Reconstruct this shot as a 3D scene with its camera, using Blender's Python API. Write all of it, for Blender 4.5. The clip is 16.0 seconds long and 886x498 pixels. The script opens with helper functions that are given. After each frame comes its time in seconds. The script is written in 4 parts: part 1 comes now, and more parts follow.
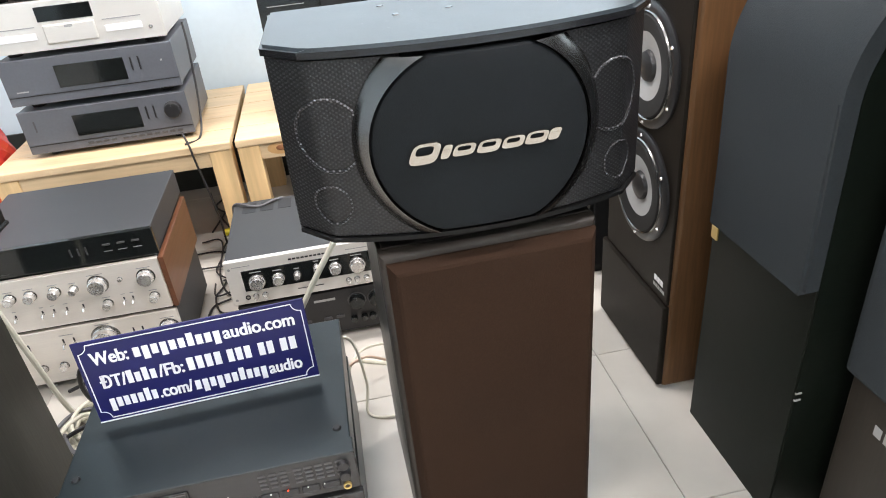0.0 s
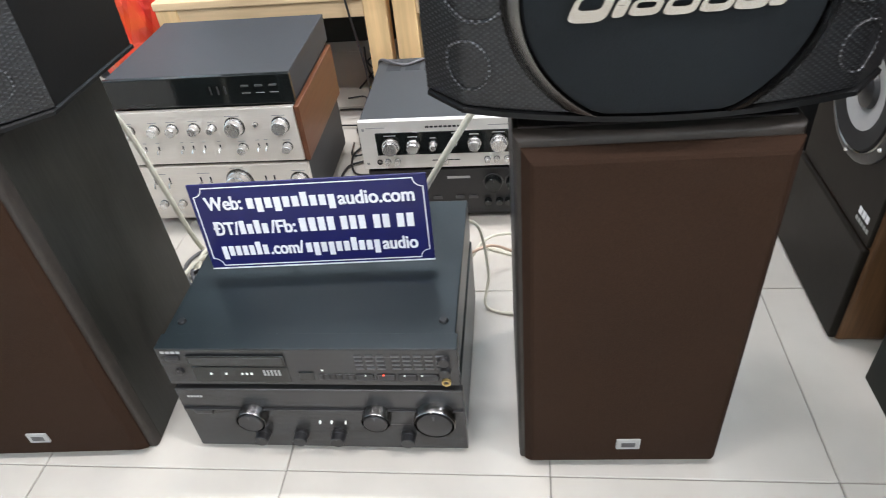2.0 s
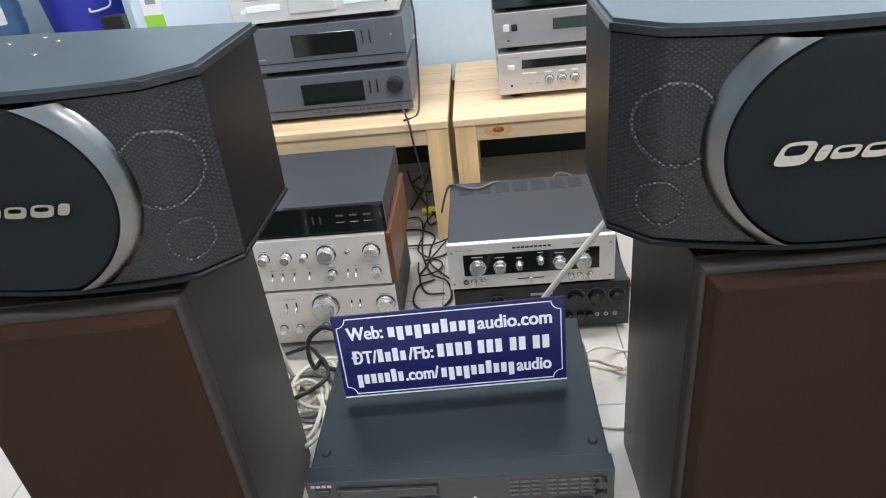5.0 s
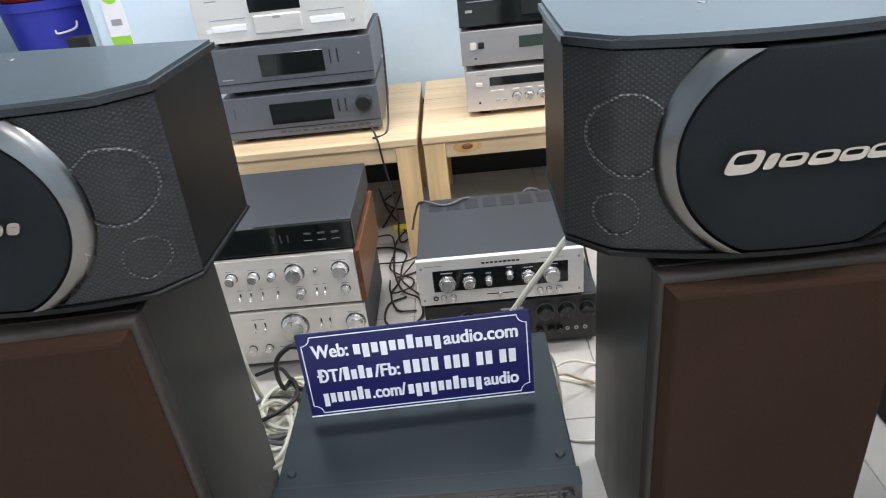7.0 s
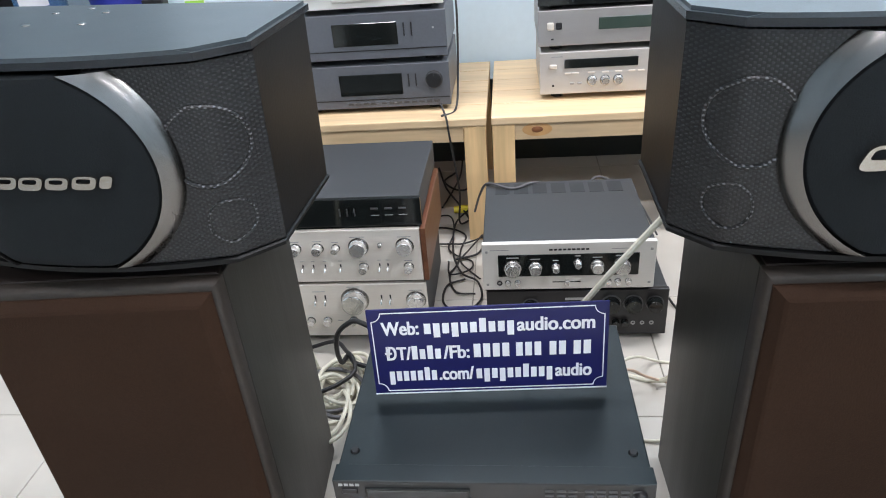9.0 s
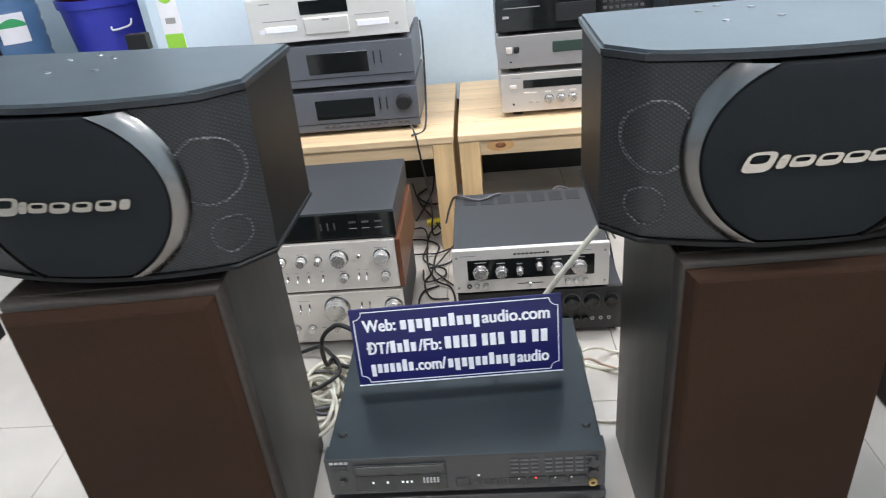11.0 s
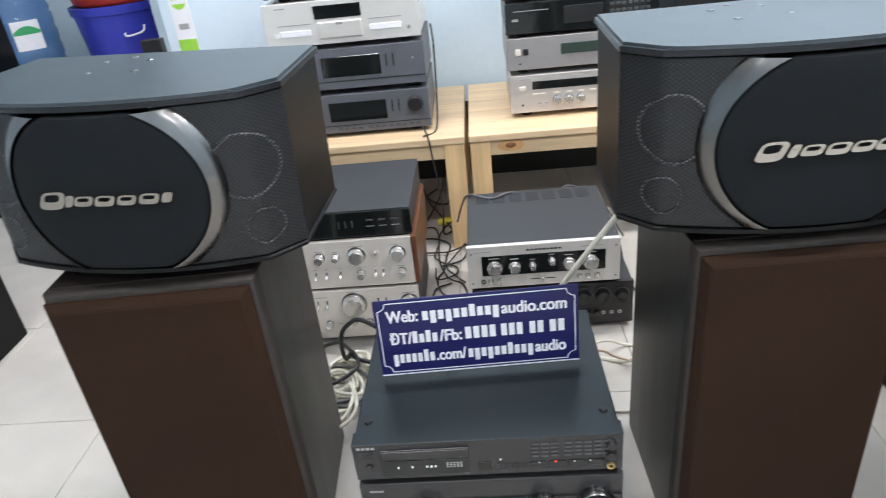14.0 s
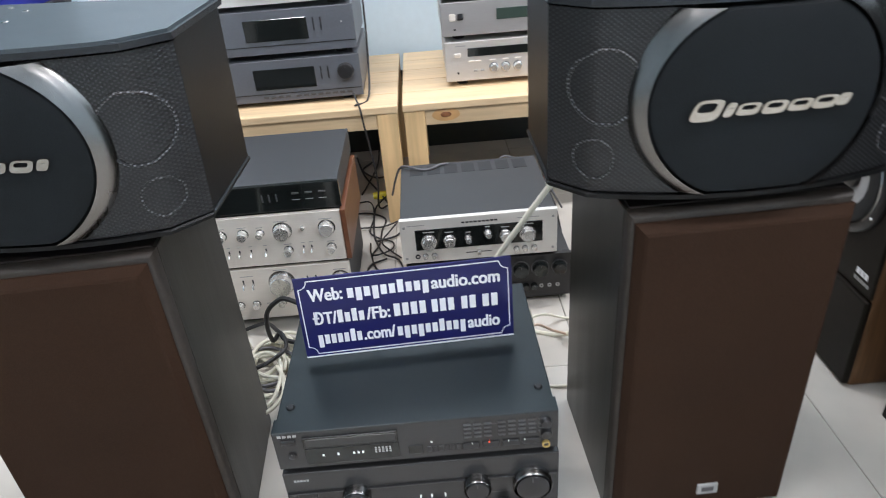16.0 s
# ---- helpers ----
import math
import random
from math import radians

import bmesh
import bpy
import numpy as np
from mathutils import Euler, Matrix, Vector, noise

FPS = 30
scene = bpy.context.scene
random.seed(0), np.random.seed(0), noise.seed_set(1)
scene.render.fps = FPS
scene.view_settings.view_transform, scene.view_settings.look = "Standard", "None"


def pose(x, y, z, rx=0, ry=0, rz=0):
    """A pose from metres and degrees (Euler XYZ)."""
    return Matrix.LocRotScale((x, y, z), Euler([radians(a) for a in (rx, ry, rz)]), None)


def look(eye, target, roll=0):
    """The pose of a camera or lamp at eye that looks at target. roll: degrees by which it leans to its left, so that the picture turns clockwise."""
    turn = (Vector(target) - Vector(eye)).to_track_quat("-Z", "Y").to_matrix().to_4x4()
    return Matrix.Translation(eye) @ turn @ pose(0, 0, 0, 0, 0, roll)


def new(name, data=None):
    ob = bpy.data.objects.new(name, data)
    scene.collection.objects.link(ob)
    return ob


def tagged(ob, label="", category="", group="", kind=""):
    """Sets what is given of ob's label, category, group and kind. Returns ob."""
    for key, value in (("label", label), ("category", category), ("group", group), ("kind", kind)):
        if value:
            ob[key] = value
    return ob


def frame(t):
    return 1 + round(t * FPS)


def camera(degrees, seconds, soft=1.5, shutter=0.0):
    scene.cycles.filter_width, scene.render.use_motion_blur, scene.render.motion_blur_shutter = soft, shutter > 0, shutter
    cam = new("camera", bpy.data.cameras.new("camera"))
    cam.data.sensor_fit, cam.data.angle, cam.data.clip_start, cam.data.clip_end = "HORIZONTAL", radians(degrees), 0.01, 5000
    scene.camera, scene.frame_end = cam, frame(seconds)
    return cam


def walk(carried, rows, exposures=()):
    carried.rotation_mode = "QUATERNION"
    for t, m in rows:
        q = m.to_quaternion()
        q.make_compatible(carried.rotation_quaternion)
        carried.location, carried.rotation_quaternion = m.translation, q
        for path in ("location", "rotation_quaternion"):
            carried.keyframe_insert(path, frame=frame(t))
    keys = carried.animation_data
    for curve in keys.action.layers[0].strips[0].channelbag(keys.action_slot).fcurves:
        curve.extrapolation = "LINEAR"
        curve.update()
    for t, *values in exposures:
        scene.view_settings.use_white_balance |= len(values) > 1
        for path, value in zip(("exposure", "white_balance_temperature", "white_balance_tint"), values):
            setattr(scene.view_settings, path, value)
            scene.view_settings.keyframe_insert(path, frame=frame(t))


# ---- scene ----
cam = camera(66.9, 16.0, soft=1.0, shutter=0.5)

PATH = [
    (0, (0.242, 0.247, 0.99), (0.479, 1.961, -0.012), -5.8),
    (0.5, (0.241, 0.248, 0.988), (0.469, 1.95, -0.037), -6.2),
    (1, (0.255, 0.281, 0.968), (0.448, 1.961, -0.101), -7.3),
    (1.5, (0.285, 0.352, 0.927), (0.173, 1.961, -0.256), -7.1),
    (1.7, (0.283, 0.371, 0.925), (0.099, 1.926, -0.319), -5.6),
    (2, (0.267, 0.374, 0.915), (0.037, 1.913, -0.342), -6.3),
    (2.5, (0.132, 0.355, 0.925), (0.056, 1.916, -0.323), -5.6),
    (3, (0.013, 0.348, 0.947), (-0.186, 1.966, -0.212), -6.3),
    (3.5, (0.009, 0.36, 0.947), (-0.217, 1.997, -0.178), -4.0),
    (4, (0.012, 0.338, 0.965), (-0.234, 2.001, -0.118), -5.9),
    (4.5, (0.022, 0.33, 0.977), (-0.233, 2.046, -0.019), -7.0),
    (4.7, (0.029, 0.342, 0.982), (-0.153, 2.062, -0.021), -6.7),
    (7, (0.059, 0.341, 0.974), (-0.029, 2.093, 0.014), -6.6),
    (7.5, (0.068, 0.336, 0.97), (0.048, 2.087, 0.002), -5.5),
    (8, (0.043, 0.34, 0.971), (0.032, 2.08, -0.016), -5.1),
    (8.5, (0.01, 0.356, 0.974), (-0.118, 2.089, -0.017), -4.3),
    (8.7, (-0.002, 0.368, 0.959), (-0.203, 2.093, -0.033), -4.5),
    (10.8, (0.045, 0.253, 0.997), (-0.162, 1.981, 0.01), -6.0),
    (11, (0.027, 0.238, 1.009), (-0.119, 1.989, 0.054), -5.9),
    (11.5, (-0.043, 0.219, 1.021), (-0.304, 1.961, 0.075), -8.8),
    (12, (-0.05, 0.213, 1.027), (-0.302, 1.97, 0.106), -7.8),
    (12.5, (-0.037, 0.21, 1.027), (-0.191, 1.979, 0.105), -6.9),
    (13, (-0.06, 0.205, 1.01), (-0.203, 1.958, 0.057), -5.2),
    (13.5, (-0.053, 0.196, 1.009), (-0.268, 1.923, 0.022), -6.3),
    (14, (-0.005, 0.192, 1.013), (-0.152, 1.95, 0.072), -6.3),
    (14.5, (0.008, 0.204, 1.011), (-0.026, 1.968, 0.068), -5.7),
    (15, (-0.016, 0.243, 1.001), (-0.013, 2.008, 0.059), -4.5),
    (15.5, (-0.007, 0.3, 0.966), (-0.02, 2.032, -0.034), -2.0),
    (16, (0.024, 0.248, 0.971), (0.029, 1.972, -0.044), -4.8),
]
walk(cam, [(t, look(eye, target, roll)) for t, eye, target, roll in PATH], [(0, 0.42, 7000, 12), (1, 0.42, 7000, 12), (1.5, 0.36, 6850, 11), (2, 0.30, 6650, 10), (2.5, 0.0, 6500, 10), (3, -0.02, 6450, 10), (10, -0.02, 6450, 10), (11, 0.04, 6500, 10), (13, 0.0, 6500, 10), (14.5, -0.03, 6450, 10), (16, -0.03, 6450, 10)])

# ---- world and lamps ----
world = bpy.data.worlds.new("shop_world")
scene.world = world
world.use_nodes = True
wbg = world.node_tree.nodes["Background"]
wbg.inputs[0].default_value = (0.75, 0.85, 1.0, 1)
wbg.inputs[1].default_value = 0.3
scene.view_settings.exposure = 0.0


def area_lamp(name, x, y, z, sx, sy, watts, colour=(0.992, 0.965, 1.01)):
    d = bpy.data.lights.new(name, "AREA")
    d.shape, d.size, d.size_y, d.energy, d.color = "RECTANGLE", sx, sy, watts, colour
    ob = new(name, d)
    ob.matrix_world = pose(x, y, z)
    return ob


# Ceiling tubes out of view; the y -1.35 pair is added to brighten fronts
for lx, ly, w in ((-0.6, -1.35, 28), (1.75, -1.35, 37), (-0.6, 0.35, 27), (1.75, 0.35, 56), (-0.25, 1.8, 42), (1.75, 1.9, 50)):
    area_lamp("unseen_tube", lx, ly, 2.72, 1.2, 0.09, w)


# ---- materials ----
def mat(name, colour, rough=0.5, metal=0.0, var=0.12, grain=60.0, stain=4.0, bump=0.05, stretch=(1, 1, 1), spec=0.5, coat=0.0, dirt=None):
    m = bpy.data.materials.new(name)
    m.use_nodes = True
    nt = m.node_tree
    b = nt.nodes["Principled BSDF"]
    b.inputs["Metallic"].default_value = metal
    b.inputs["Specular IOR Level"].default_value = spec
    b.inputs["Coat Weight"].default_value = coat
    tc = nt.nodes.new("ShaderNodeTexCoord")
    mp = nt.nodes.new("ShaderNodeMapping")
    mp.inputs["Scale"].default_value = stretch
    nt.links.new(tc.outputs["Object"], mp.inputs[0])
    fine = nt.nodes.new("ShaderNodeTexNoise")
    fine.inputs["Scale"].default_value, fine.inputs["Detail"].default_value = grain, 6
    big = nt.nodes.new("ShaderNodeTexNoise")
    big.inputs["Scale"].default_value, big.inputs["Detail"].default_value = stain, 5
    info = nt.nodes.new("ShaderNodeObjectInfo")
    for n in (fine, big):
        nt.links.new(mp.outputs[0], n.inputs["Vector"])
    add = nt.nodes.new("ShaderNodeMath")
    add.operation = "ADD"
    nt.links.new(fine.outputs[0], add.inputs[0])
    nt.links.new(big.outputs[0], add.inputs[1])
    add2 = nt.nodes.new("ShaderNodeMath")
    add2.operation = "MULTIPLY_ADD"
    add2.inputs[1].default_value = 0.25
    nt.links.new(info.outputs["Random"], add2.inputs[0])
    nt.links.new(add.outputs[0], add2.inputs[2])
    ramp = nt.nodes.new("ShaderNodeMapRange")
    ramp.inputs[1].default_value, ramp.inputs[2].default_value = 0.7, 1.5
    nt.links.new(add2.outputs[0], ramp.inputs[0])
    mix = nt.nodes.new("ShaderNodeMix")
    mix.data_type = "RGBA"
    lo = dirt or tuple(c * (1 - var) for c in colour)
    mix.inputs[6].default_value = (*lo, 1)
    mix.inputs[7].default_value = (*[min(1, c * (1 + var)) for c in colour], 1)
    nt.links.new(ramp.outputs[0], mix.inputs[0])
    nt.links.new(mix.outputs[2], b.inputs["Base Color"])
    rr = nt.nodes.new("ShaderNodeMapRange")
    rr.inputs[3].default_value, rr.inputs[4].default_value = max(0.02, rough - 0.08), min(1, rough + 0.08)
    nt.links.new(big.outputs[0], rr.inputs[0])
    nt.links.new(rr.outputs[0], b.inputs["Roughness"])
    if bump:
        bp = nt.nodes.new("ShaderNodeBump")
        bp.inputs["Strength"].default_value, bp.inputs["Distance"].default_value = bump, 0.002
        nt.links.new(fine.outputs[0], bp.inputs["Height"])
        nt.links.new(bp.outputs[0], b.inputs["Normal"])
    return m


def mesh_mat(name, base, wire, pitch, bump=0.6):
    """Perforated sheet metal: rows of small dark holes in a satin sheet."""
    m = mat(name, base, 0.38, 0.0, 0.1, 90, 5, 0, spec=0.45)
    nt = m.node_tree
    b = nt.nodes["Principled BSDF"]
    tc = nt.nodes.new("ShaderNodeTexCoord")
    sep = nt.nodes.new("ShaderNodeSeparateXYZ")
    nt.links.new(tc.outputs["Object"], sep.inputs[0])
    waves = []
    for axis, f in (("X", 0.38), ("Z", 0.5)):
        k = nt.nodes.new("ShaderNodeMath")
        k.operation = "MULTIPLY"
        k.inputs[1].default_value = 2 * math.pi / (pitch / f)
        nt.links.new(sep.outputs[axis], k.inputs[0])
        s = nt.nodes.new("ShaderNodeMath")
        s.operation = "SINE"
        nt.links.new(k.outputs[0], s.inputs[0])
        waves.append(s)
    mul = nt.nodes.new("ShaderNodeMath")
    mul.operation = "MULTIPLY"
    nt.links.new(waves[0].outputs[0], mul.inputs[0])
    nt.links.new(waves[1].outputs[0], mul.inputs[1])
    rng = nt.nodes.new("ShaderNodeMapRange")
    rng.inputs[1].default_value, rng.inputs[2].default_value = -0.75, -0.1
    nt.links.new(mul.outputs[0], rng.inputs[0])
    mix = nt.nodes.new("ShaderNodeMix")
    mix.data_type = "RGBA"
    mix.inputs[6].default_value = (*wire, 1)
    mix.inputs[7].default_value = (0.0042, 0.0043, 0.0047, 1)
    nt.links.new(rng.outputs[0], mix.inputs[0])
    nt.links.new(mix.outputs[2], b.inputs["Base Color"])
    bp = nt.nodes.new("ShaderNodeBump")
    bp.invert = True
    bp.inputs["Strength"].default_value, bp.inputs["Distance"].default_value = bump, 0.001
    nt.links.new(rng.outputs[0], bp.inputs["Height"])
    nt.links.new(bp.outputs[0], b.inputs["Normal"])
    return m


def glow_mat(name, colour, strength):
    m = bpy.data.materials.new(name)
    m.use_nodes = True
    b = m.node_tree.nodes["Principled BSDF"]
    b.inputs["Base Color"].default_value = (*colour, 1)
    b.inputs["Emission Color"].default_value = (*colour, 1)
    b.inputs["Emission Strength"].default_value = strength
    return m


def clear_mat(name, colour, rough=0.1):
    m = mat(name, colour, rough, 0, 0.06, 20, 4, 0.02)
    b = m.node_tree.nodes["Principled BSDF"]
    b.inputs["Transmission Weight"].default_value = 0.88
    b.inputs["IOR"].default_value = 1.33
    return m


M_TILE = mat("tile", (0.508, 0.482, 0.430), 0.24, 0, 0.12, 7, 2.2, 0.01)
M_GROUT = mat("grout", (0.22, 0.21, 0.19), 0.9, 0, 0.3, 80, 6, 0.2)
M_WALL = mat("wall_paint", (0.60, 0.72, 0.79), 0.6, 0, 0.04, 40, 2, 0.04)
M_WALL_FOOT = mat("dark_wall_foot", (0.018, 0.022, 0.02), 0.4, 0, 0.3, 30, 4, 0.05)
M_CEIL = mat("ceiling_paint", (0.8, 0.8, 0.8), 0.8, 0, 0.03, 30, 2, 0.03)
M_PINE = mat("pine", (0.64, 0.475, 0.285), 0.45, 0, 0.2, 9, 2.5, 0.06, (0.6, 9, 9))
M_PINE_V = mat("pine_upright", (0.66, 0.46, 0.235), 0.45, 0, 0.2, 9, 2.5, 0.06, (9, 9, 0.6))
M_HALO = mat("pine_halo", (0.50, 0.29, 0.12), 0.5, 0, 0.3, 30, 8, 0.05)
M_KNOT = mat("pine_knot", (0.25, 0.10, 0.04), 0.5, 0, 0.5, 60, 20, 0.1)
# Black lifted to greenish grey for the floor's reflection in the cabinet sides
M_VINYL = mat("ash_vinyl_floor_sheen", (0.0170, 0.0168, 0.0135), 0.36, 0, 0.45, 40, 5, 0.08, (5, 5, 0.5), spec=0.32)
# Brown in the top's colour stands in for a reddish reflection
M_VINYL_TOP = mat("black_ash_top_red_sheen", (0.014, 0.010, 0.0085), 0.5, 0, 0.4, 40, 5, 0.1, (1, 8, 8), spec=0.25)
M_BROWN = mat("brown_cloth", (0.0240, 0.0120, 0.0068), 0.85, 0, 0.22, 500, 5, 0.35, spec=0.12)
M_EDGE = mat("grey_brown_edge", (0.024, 0.0195, 0.016), 0.55, 0, 0.35, 90, 6, 0.1, spec=0.3)
# One plate, two tones: lighter bluish top, edge black for the dark room mirrored
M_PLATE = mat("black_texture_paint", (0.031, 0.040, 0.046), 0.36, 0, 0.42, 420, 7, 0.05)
M_PLATE_EDGE = mat("dark_mirrored_edge", (0.010, 0.0105, 0.012), 0.22, 0, 0.15, 120, 5, 0.02)
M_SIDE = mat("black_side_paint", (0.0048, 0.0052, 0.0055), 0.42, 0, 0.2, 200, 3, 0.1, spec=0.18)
M_MESH = mesh_mat("perforated_metal", (0.02, 0.02, 0.022), (0.0185, 0.019, 0.0205), 0.0027, 0.45)
M_DISC = mat("black_speaker_cloth", (0.0050, 0.0068, 0.0080), 0.75, 0, 0.15, 600, 3, 0.25, spec=0.2)
M_BAND = mat("gunmetal_trim", (0.24, 0.235, 0.23), 0.22, 1.0, 0.06, 120, 4, 0.02)
M_CRESCENT = mat("smoked_metal_trim", (0.165, 0.16, 0.155), 0.25, 1.0, 0.08, 120, 4, 0.03, (6, 6, 1))
M_RIM = mesh_mat("rim_through_mesh", (0.1, 0.1, 0.1), (0.13, 0.13, 0.14), 0.0027)
M_LOGO = mat("polished_logo", (0.40, 0.37, 0.33), 0.20, 0.95, 0.05, 40, 6, 0.0)
M_CASE = mat("dark_slate_case", (0.0086, 0.0140, 0.0160), 0.33, 0, 0.15, 300, 2.5, 0.04, spec=0.4)
M_FACE = mat("charcoal_face", (0.031, 0.0312, 0.0315), 0.24, 0.2, 0.12, 200, 4, 0.03, (1, 30, 30))
M_GLOSS = mat("black_gloss", (0.008, 0.010, 0.010), 0.10, 0, 0.2, 60, 4, 0.0)
M_BLACK = mat("black_plastic", (0.012, 0.012, 0.013), 0.4, 0, 0.25, 150, 5, 0.05)
M_RUBBER = mat("rubber", (0.01, 0.01, 0.01), 0.8, 0, 0.2, 120, 5, 0.05)
M_SILVER = mat("brushed_aluminium", (0.74, 0.695, 0.63), 0.40, 0.35, 0.08, 70, 3, 0.03, (0.5, 14, 14))
M_CHROME = mat("turned_aluminium", (0.72, 0.71, 0.69), 0.24, 0.82, 0.06, 90, 5, 0.02)
M_CHAMP = mat("champagne_face", (0.70, 0.68, 0.635), 0.38, 0.4, 0.05, 90, 3, 0.02, (0.5, 12, 12))
M_DULL = mat("dull_silver_face", (0.52, 0.50, 0.475), 0.40, 0.45, 0.06, 90, 3, 0.02, (0.5, 12, 12))
M_GREYFACE = mat("grey_silver_face", (0.36, 0.35, 0.34), 0.40, 0.5, 0.06, 90, 3, 0.02, (0.5, 12, 12))
M_GREY = mat("grey_hifi_case", (0.100, 0.107, 0.121), 0.42, 0.1, 0.1, 150, 3, 0.05)
M_GREYTOP = mat("dark_grey_top", (0.033, 0.036, 0.039), 0.5, 0, 0.12, 220, 3, 0.1)
M_VENT = mat("vent_slot", (0.018, 0.020, 0.023), 0.6, 0, 0.15, 120, 4, 0.1)
M_WALNUT = mat("walnut_cheek", (0.115, 0.045, 0.022), 0.33, 0, 0.3, 12, 4, 0.06, (10, 1, 10))
M_OAK = mat("oak_veneer", (0.098, 0.048, 0.020), 0.42, 0, 0.4, 14, 3, 0.06, (12, 12, 0.8), spec=0.3)
M_BAFFLE = mat("brown_baffle", (0.0105, 0.0082, 0.0060), 0.5, 0, 0.2, 60, 4, 0.06, spec=0.12)
M_CONE = mat("pale_cone", (0.36, 0.36, 0.355), 0.5, 0, 0.06, 80, 6, 0.05)
M_GREYCLOTH = mat("grey_cloth", (0.025, 0.030, 0.033), 0.9, 0, 0.14, 500, 3, 0.3, spec=0.2)
M_BLACKCLOTH = mat("black_cloth", (0.0075, 0.0080, 0.0088), 0.9, 0, 0.2, 500, 3, 0.3, spec=0.12)
M_GREENBLACK = mat("satin_green_black", (0.0045, 0.0068, 0.0048), 0.42, 0, 0.25, 50, 4, 0.04, spec=0.12)
M_DARKBROWN = mat("dark_brown_cabinet", (0.022, 0.017, 0.012), 0.45, 0, 0.25, 30, 4, 0.06, (8, 8, 0.8))
M_SIGN = mat("blue_enamel", (0.011, 0.012, 0.085), 0.30, 0, 0.08, 20, 4, 0.0, spec=0.3)
M_WHITE = mat("white_paint", (0.80, 0.80, 0.82), 0.4, 0, 0.04, 60, 6, 0.0)
M_BARS = mat("grey_print", (0.32, 0.32, 0.31), 0.5, 0, 0.1, 60, 6, 0.0)
M_FAINT = mat("faint_print", (0.052, 0.052, 0.054), 0.4, 0, 0.15, 60, 6, 0.0)
M_BRASS = mat("brass", (0.55, 0.40, 0.16), 0.35, 0.8, 0.1, 60, 6, 0.02)
M_CREAM = mat("cream_flex", (0.64, 0.62, 0.51), 0.5, 0, 0.1, 40, 6, 0.05)
M_TAN = mat("tan_flex", (0.50, 0.36, 0.27), 0.5, 0, 0.1, 40, 6, 0.05)
M_CORD = mat("black_flex", (0.014, 0.014, 0.015), 0.5, 0, 0.2, 60, 6, 0.05)
M_GREYCORD = mat("grey_flex", (0.10, 0.10, 0.105), 0.5, 0, 0.15, 60, 6, 0.05)
M_YELLOW = mat("yellow_plastic", (0.75, 0.62, 0.04), 0.4, 0, 0.1, 60, 6, 0.02)
M_RED = mat("red_foil_bag", (0.50, 0.022, 0.03), 0.25, 0.15, 0.45, 16, 6, 0.2, dirt=(0.62, 0.11, 0.03))
M_BUCKET = mat("blue_bucket", (0.035, 0.045, 0.40), 0.4, 0, 0.1, 40, 3, 0.03)
M_BASIN = mat("red_basin", (0.42, 0.035, 0.02), 0.4, 0, 0.1, 40, 3, 0.03)
M_JUG = clear_mat("blue_water_jug", (0.46, 0.66, 0.90), 0.04)
M_GREEN = mat("green_print", (0.30, 0.62, 0.06), 0.5, 0, 0.08, 40, 6, 0.0)
M_LEAF = mat("label_green", (0.04, 0.35, 0.12), 0.5, 0, 0.1, 40, 6, 0.0)
M_LED = glow_mat("red_led", (1.0, 0.06, 0.02), 1.5)
M_DOT = glow_mat("pale_led", (0.7, 0.74, 0.7), 0.25)


# ---- mesh helpers ----
def part(name, bm, material, parent, label=""):
    me = bpy.data.meshes.new(name)
    bmesh.ops.recalc_face_normals(bm, faces=bm.faces)
    bm.to_mesh(me)
    bm.free()
    me.materials.append(material)
    ob = new(name, me)
    if parent is not None:
        ob.parent = parent
    if label:
        tagged(ob, label)
    return ob


def smooth(ob, angle=40):
    for p in ob.data.polygons:
        p.use_smooth = True
    ob.data.set_sharp_from_angle(angle=radians(angle))
    return ob


def thing(name, m, label, category, group="", kind=""):
    ob = new(name)
    ob.empty_display_size = 0.05
    ob.matrix_world = m
    return tagged(ob, label, category, group, kind)


def add_box(bm, x0, x1, y0, y1, z0, z1, bevel=0.0, seg=2):
    r = bmesh.ops.create_cube(bm, size=1)
    vs = r["verts"]
    for v in vs:
        v.co = Vector(((x0 + x1) / 2 + v.co.x * (x1 - x0), (y0 + y1) / 2 + v.co.y * (y1 - y0), (z0 + z1) / 2 + v.co.z * (z1 - z0)))
    if bevel > 0:
        es = list({e for v in vs for e in v.link_edges})
        bmesh.ops.bevel(bm, geom=es, offset=bevel, segments=seg, affect="EDGES", profile=0.5)
    return bm


def box(x0, x1, y0, y1, z0, z1, bevel=0.0015, seg=2):
    return add_box(bmesh.new(), x0, x1, y0, y1, z0, z1, bevel, seg)


def lathe(profile, seg=32, axis="y", at=(0, 0, 0)):
    """profile: (radius, along) rows; along the axis."""
    bm = bmesh.new()
    rings = []
    for r, h in profile:
        ring = []
        n = 1 if r < 1e-6 else seg
        for i in range(n):
            a = 2 * math.pi * i / seg
            c, s = r * math.cos(a), r * math.sin(a)
            p = {"y": (c, h, s), "z": (c, s, h), "x": (h, c, s)}[axis]
            ring.append(bm.verts.new(Vector(p) + Vector(at)))
        rings.append(ring)
    for a, b in zip(rings, rings[1:]):
        for i in range(seg):
            j = (i + 1) % seg
            if len(a) == 1 and len(b) == 1:
                continue
            if len(a) == 1:
                bm.faces.new((a[0], b[i], b[j]))
            elif len(b) == 1:
                bm.faces.new((a[i], a[j], b[0]))
            else:
                bm.faces.new((a[i], a[j], b[j], b[i]))
    return bm


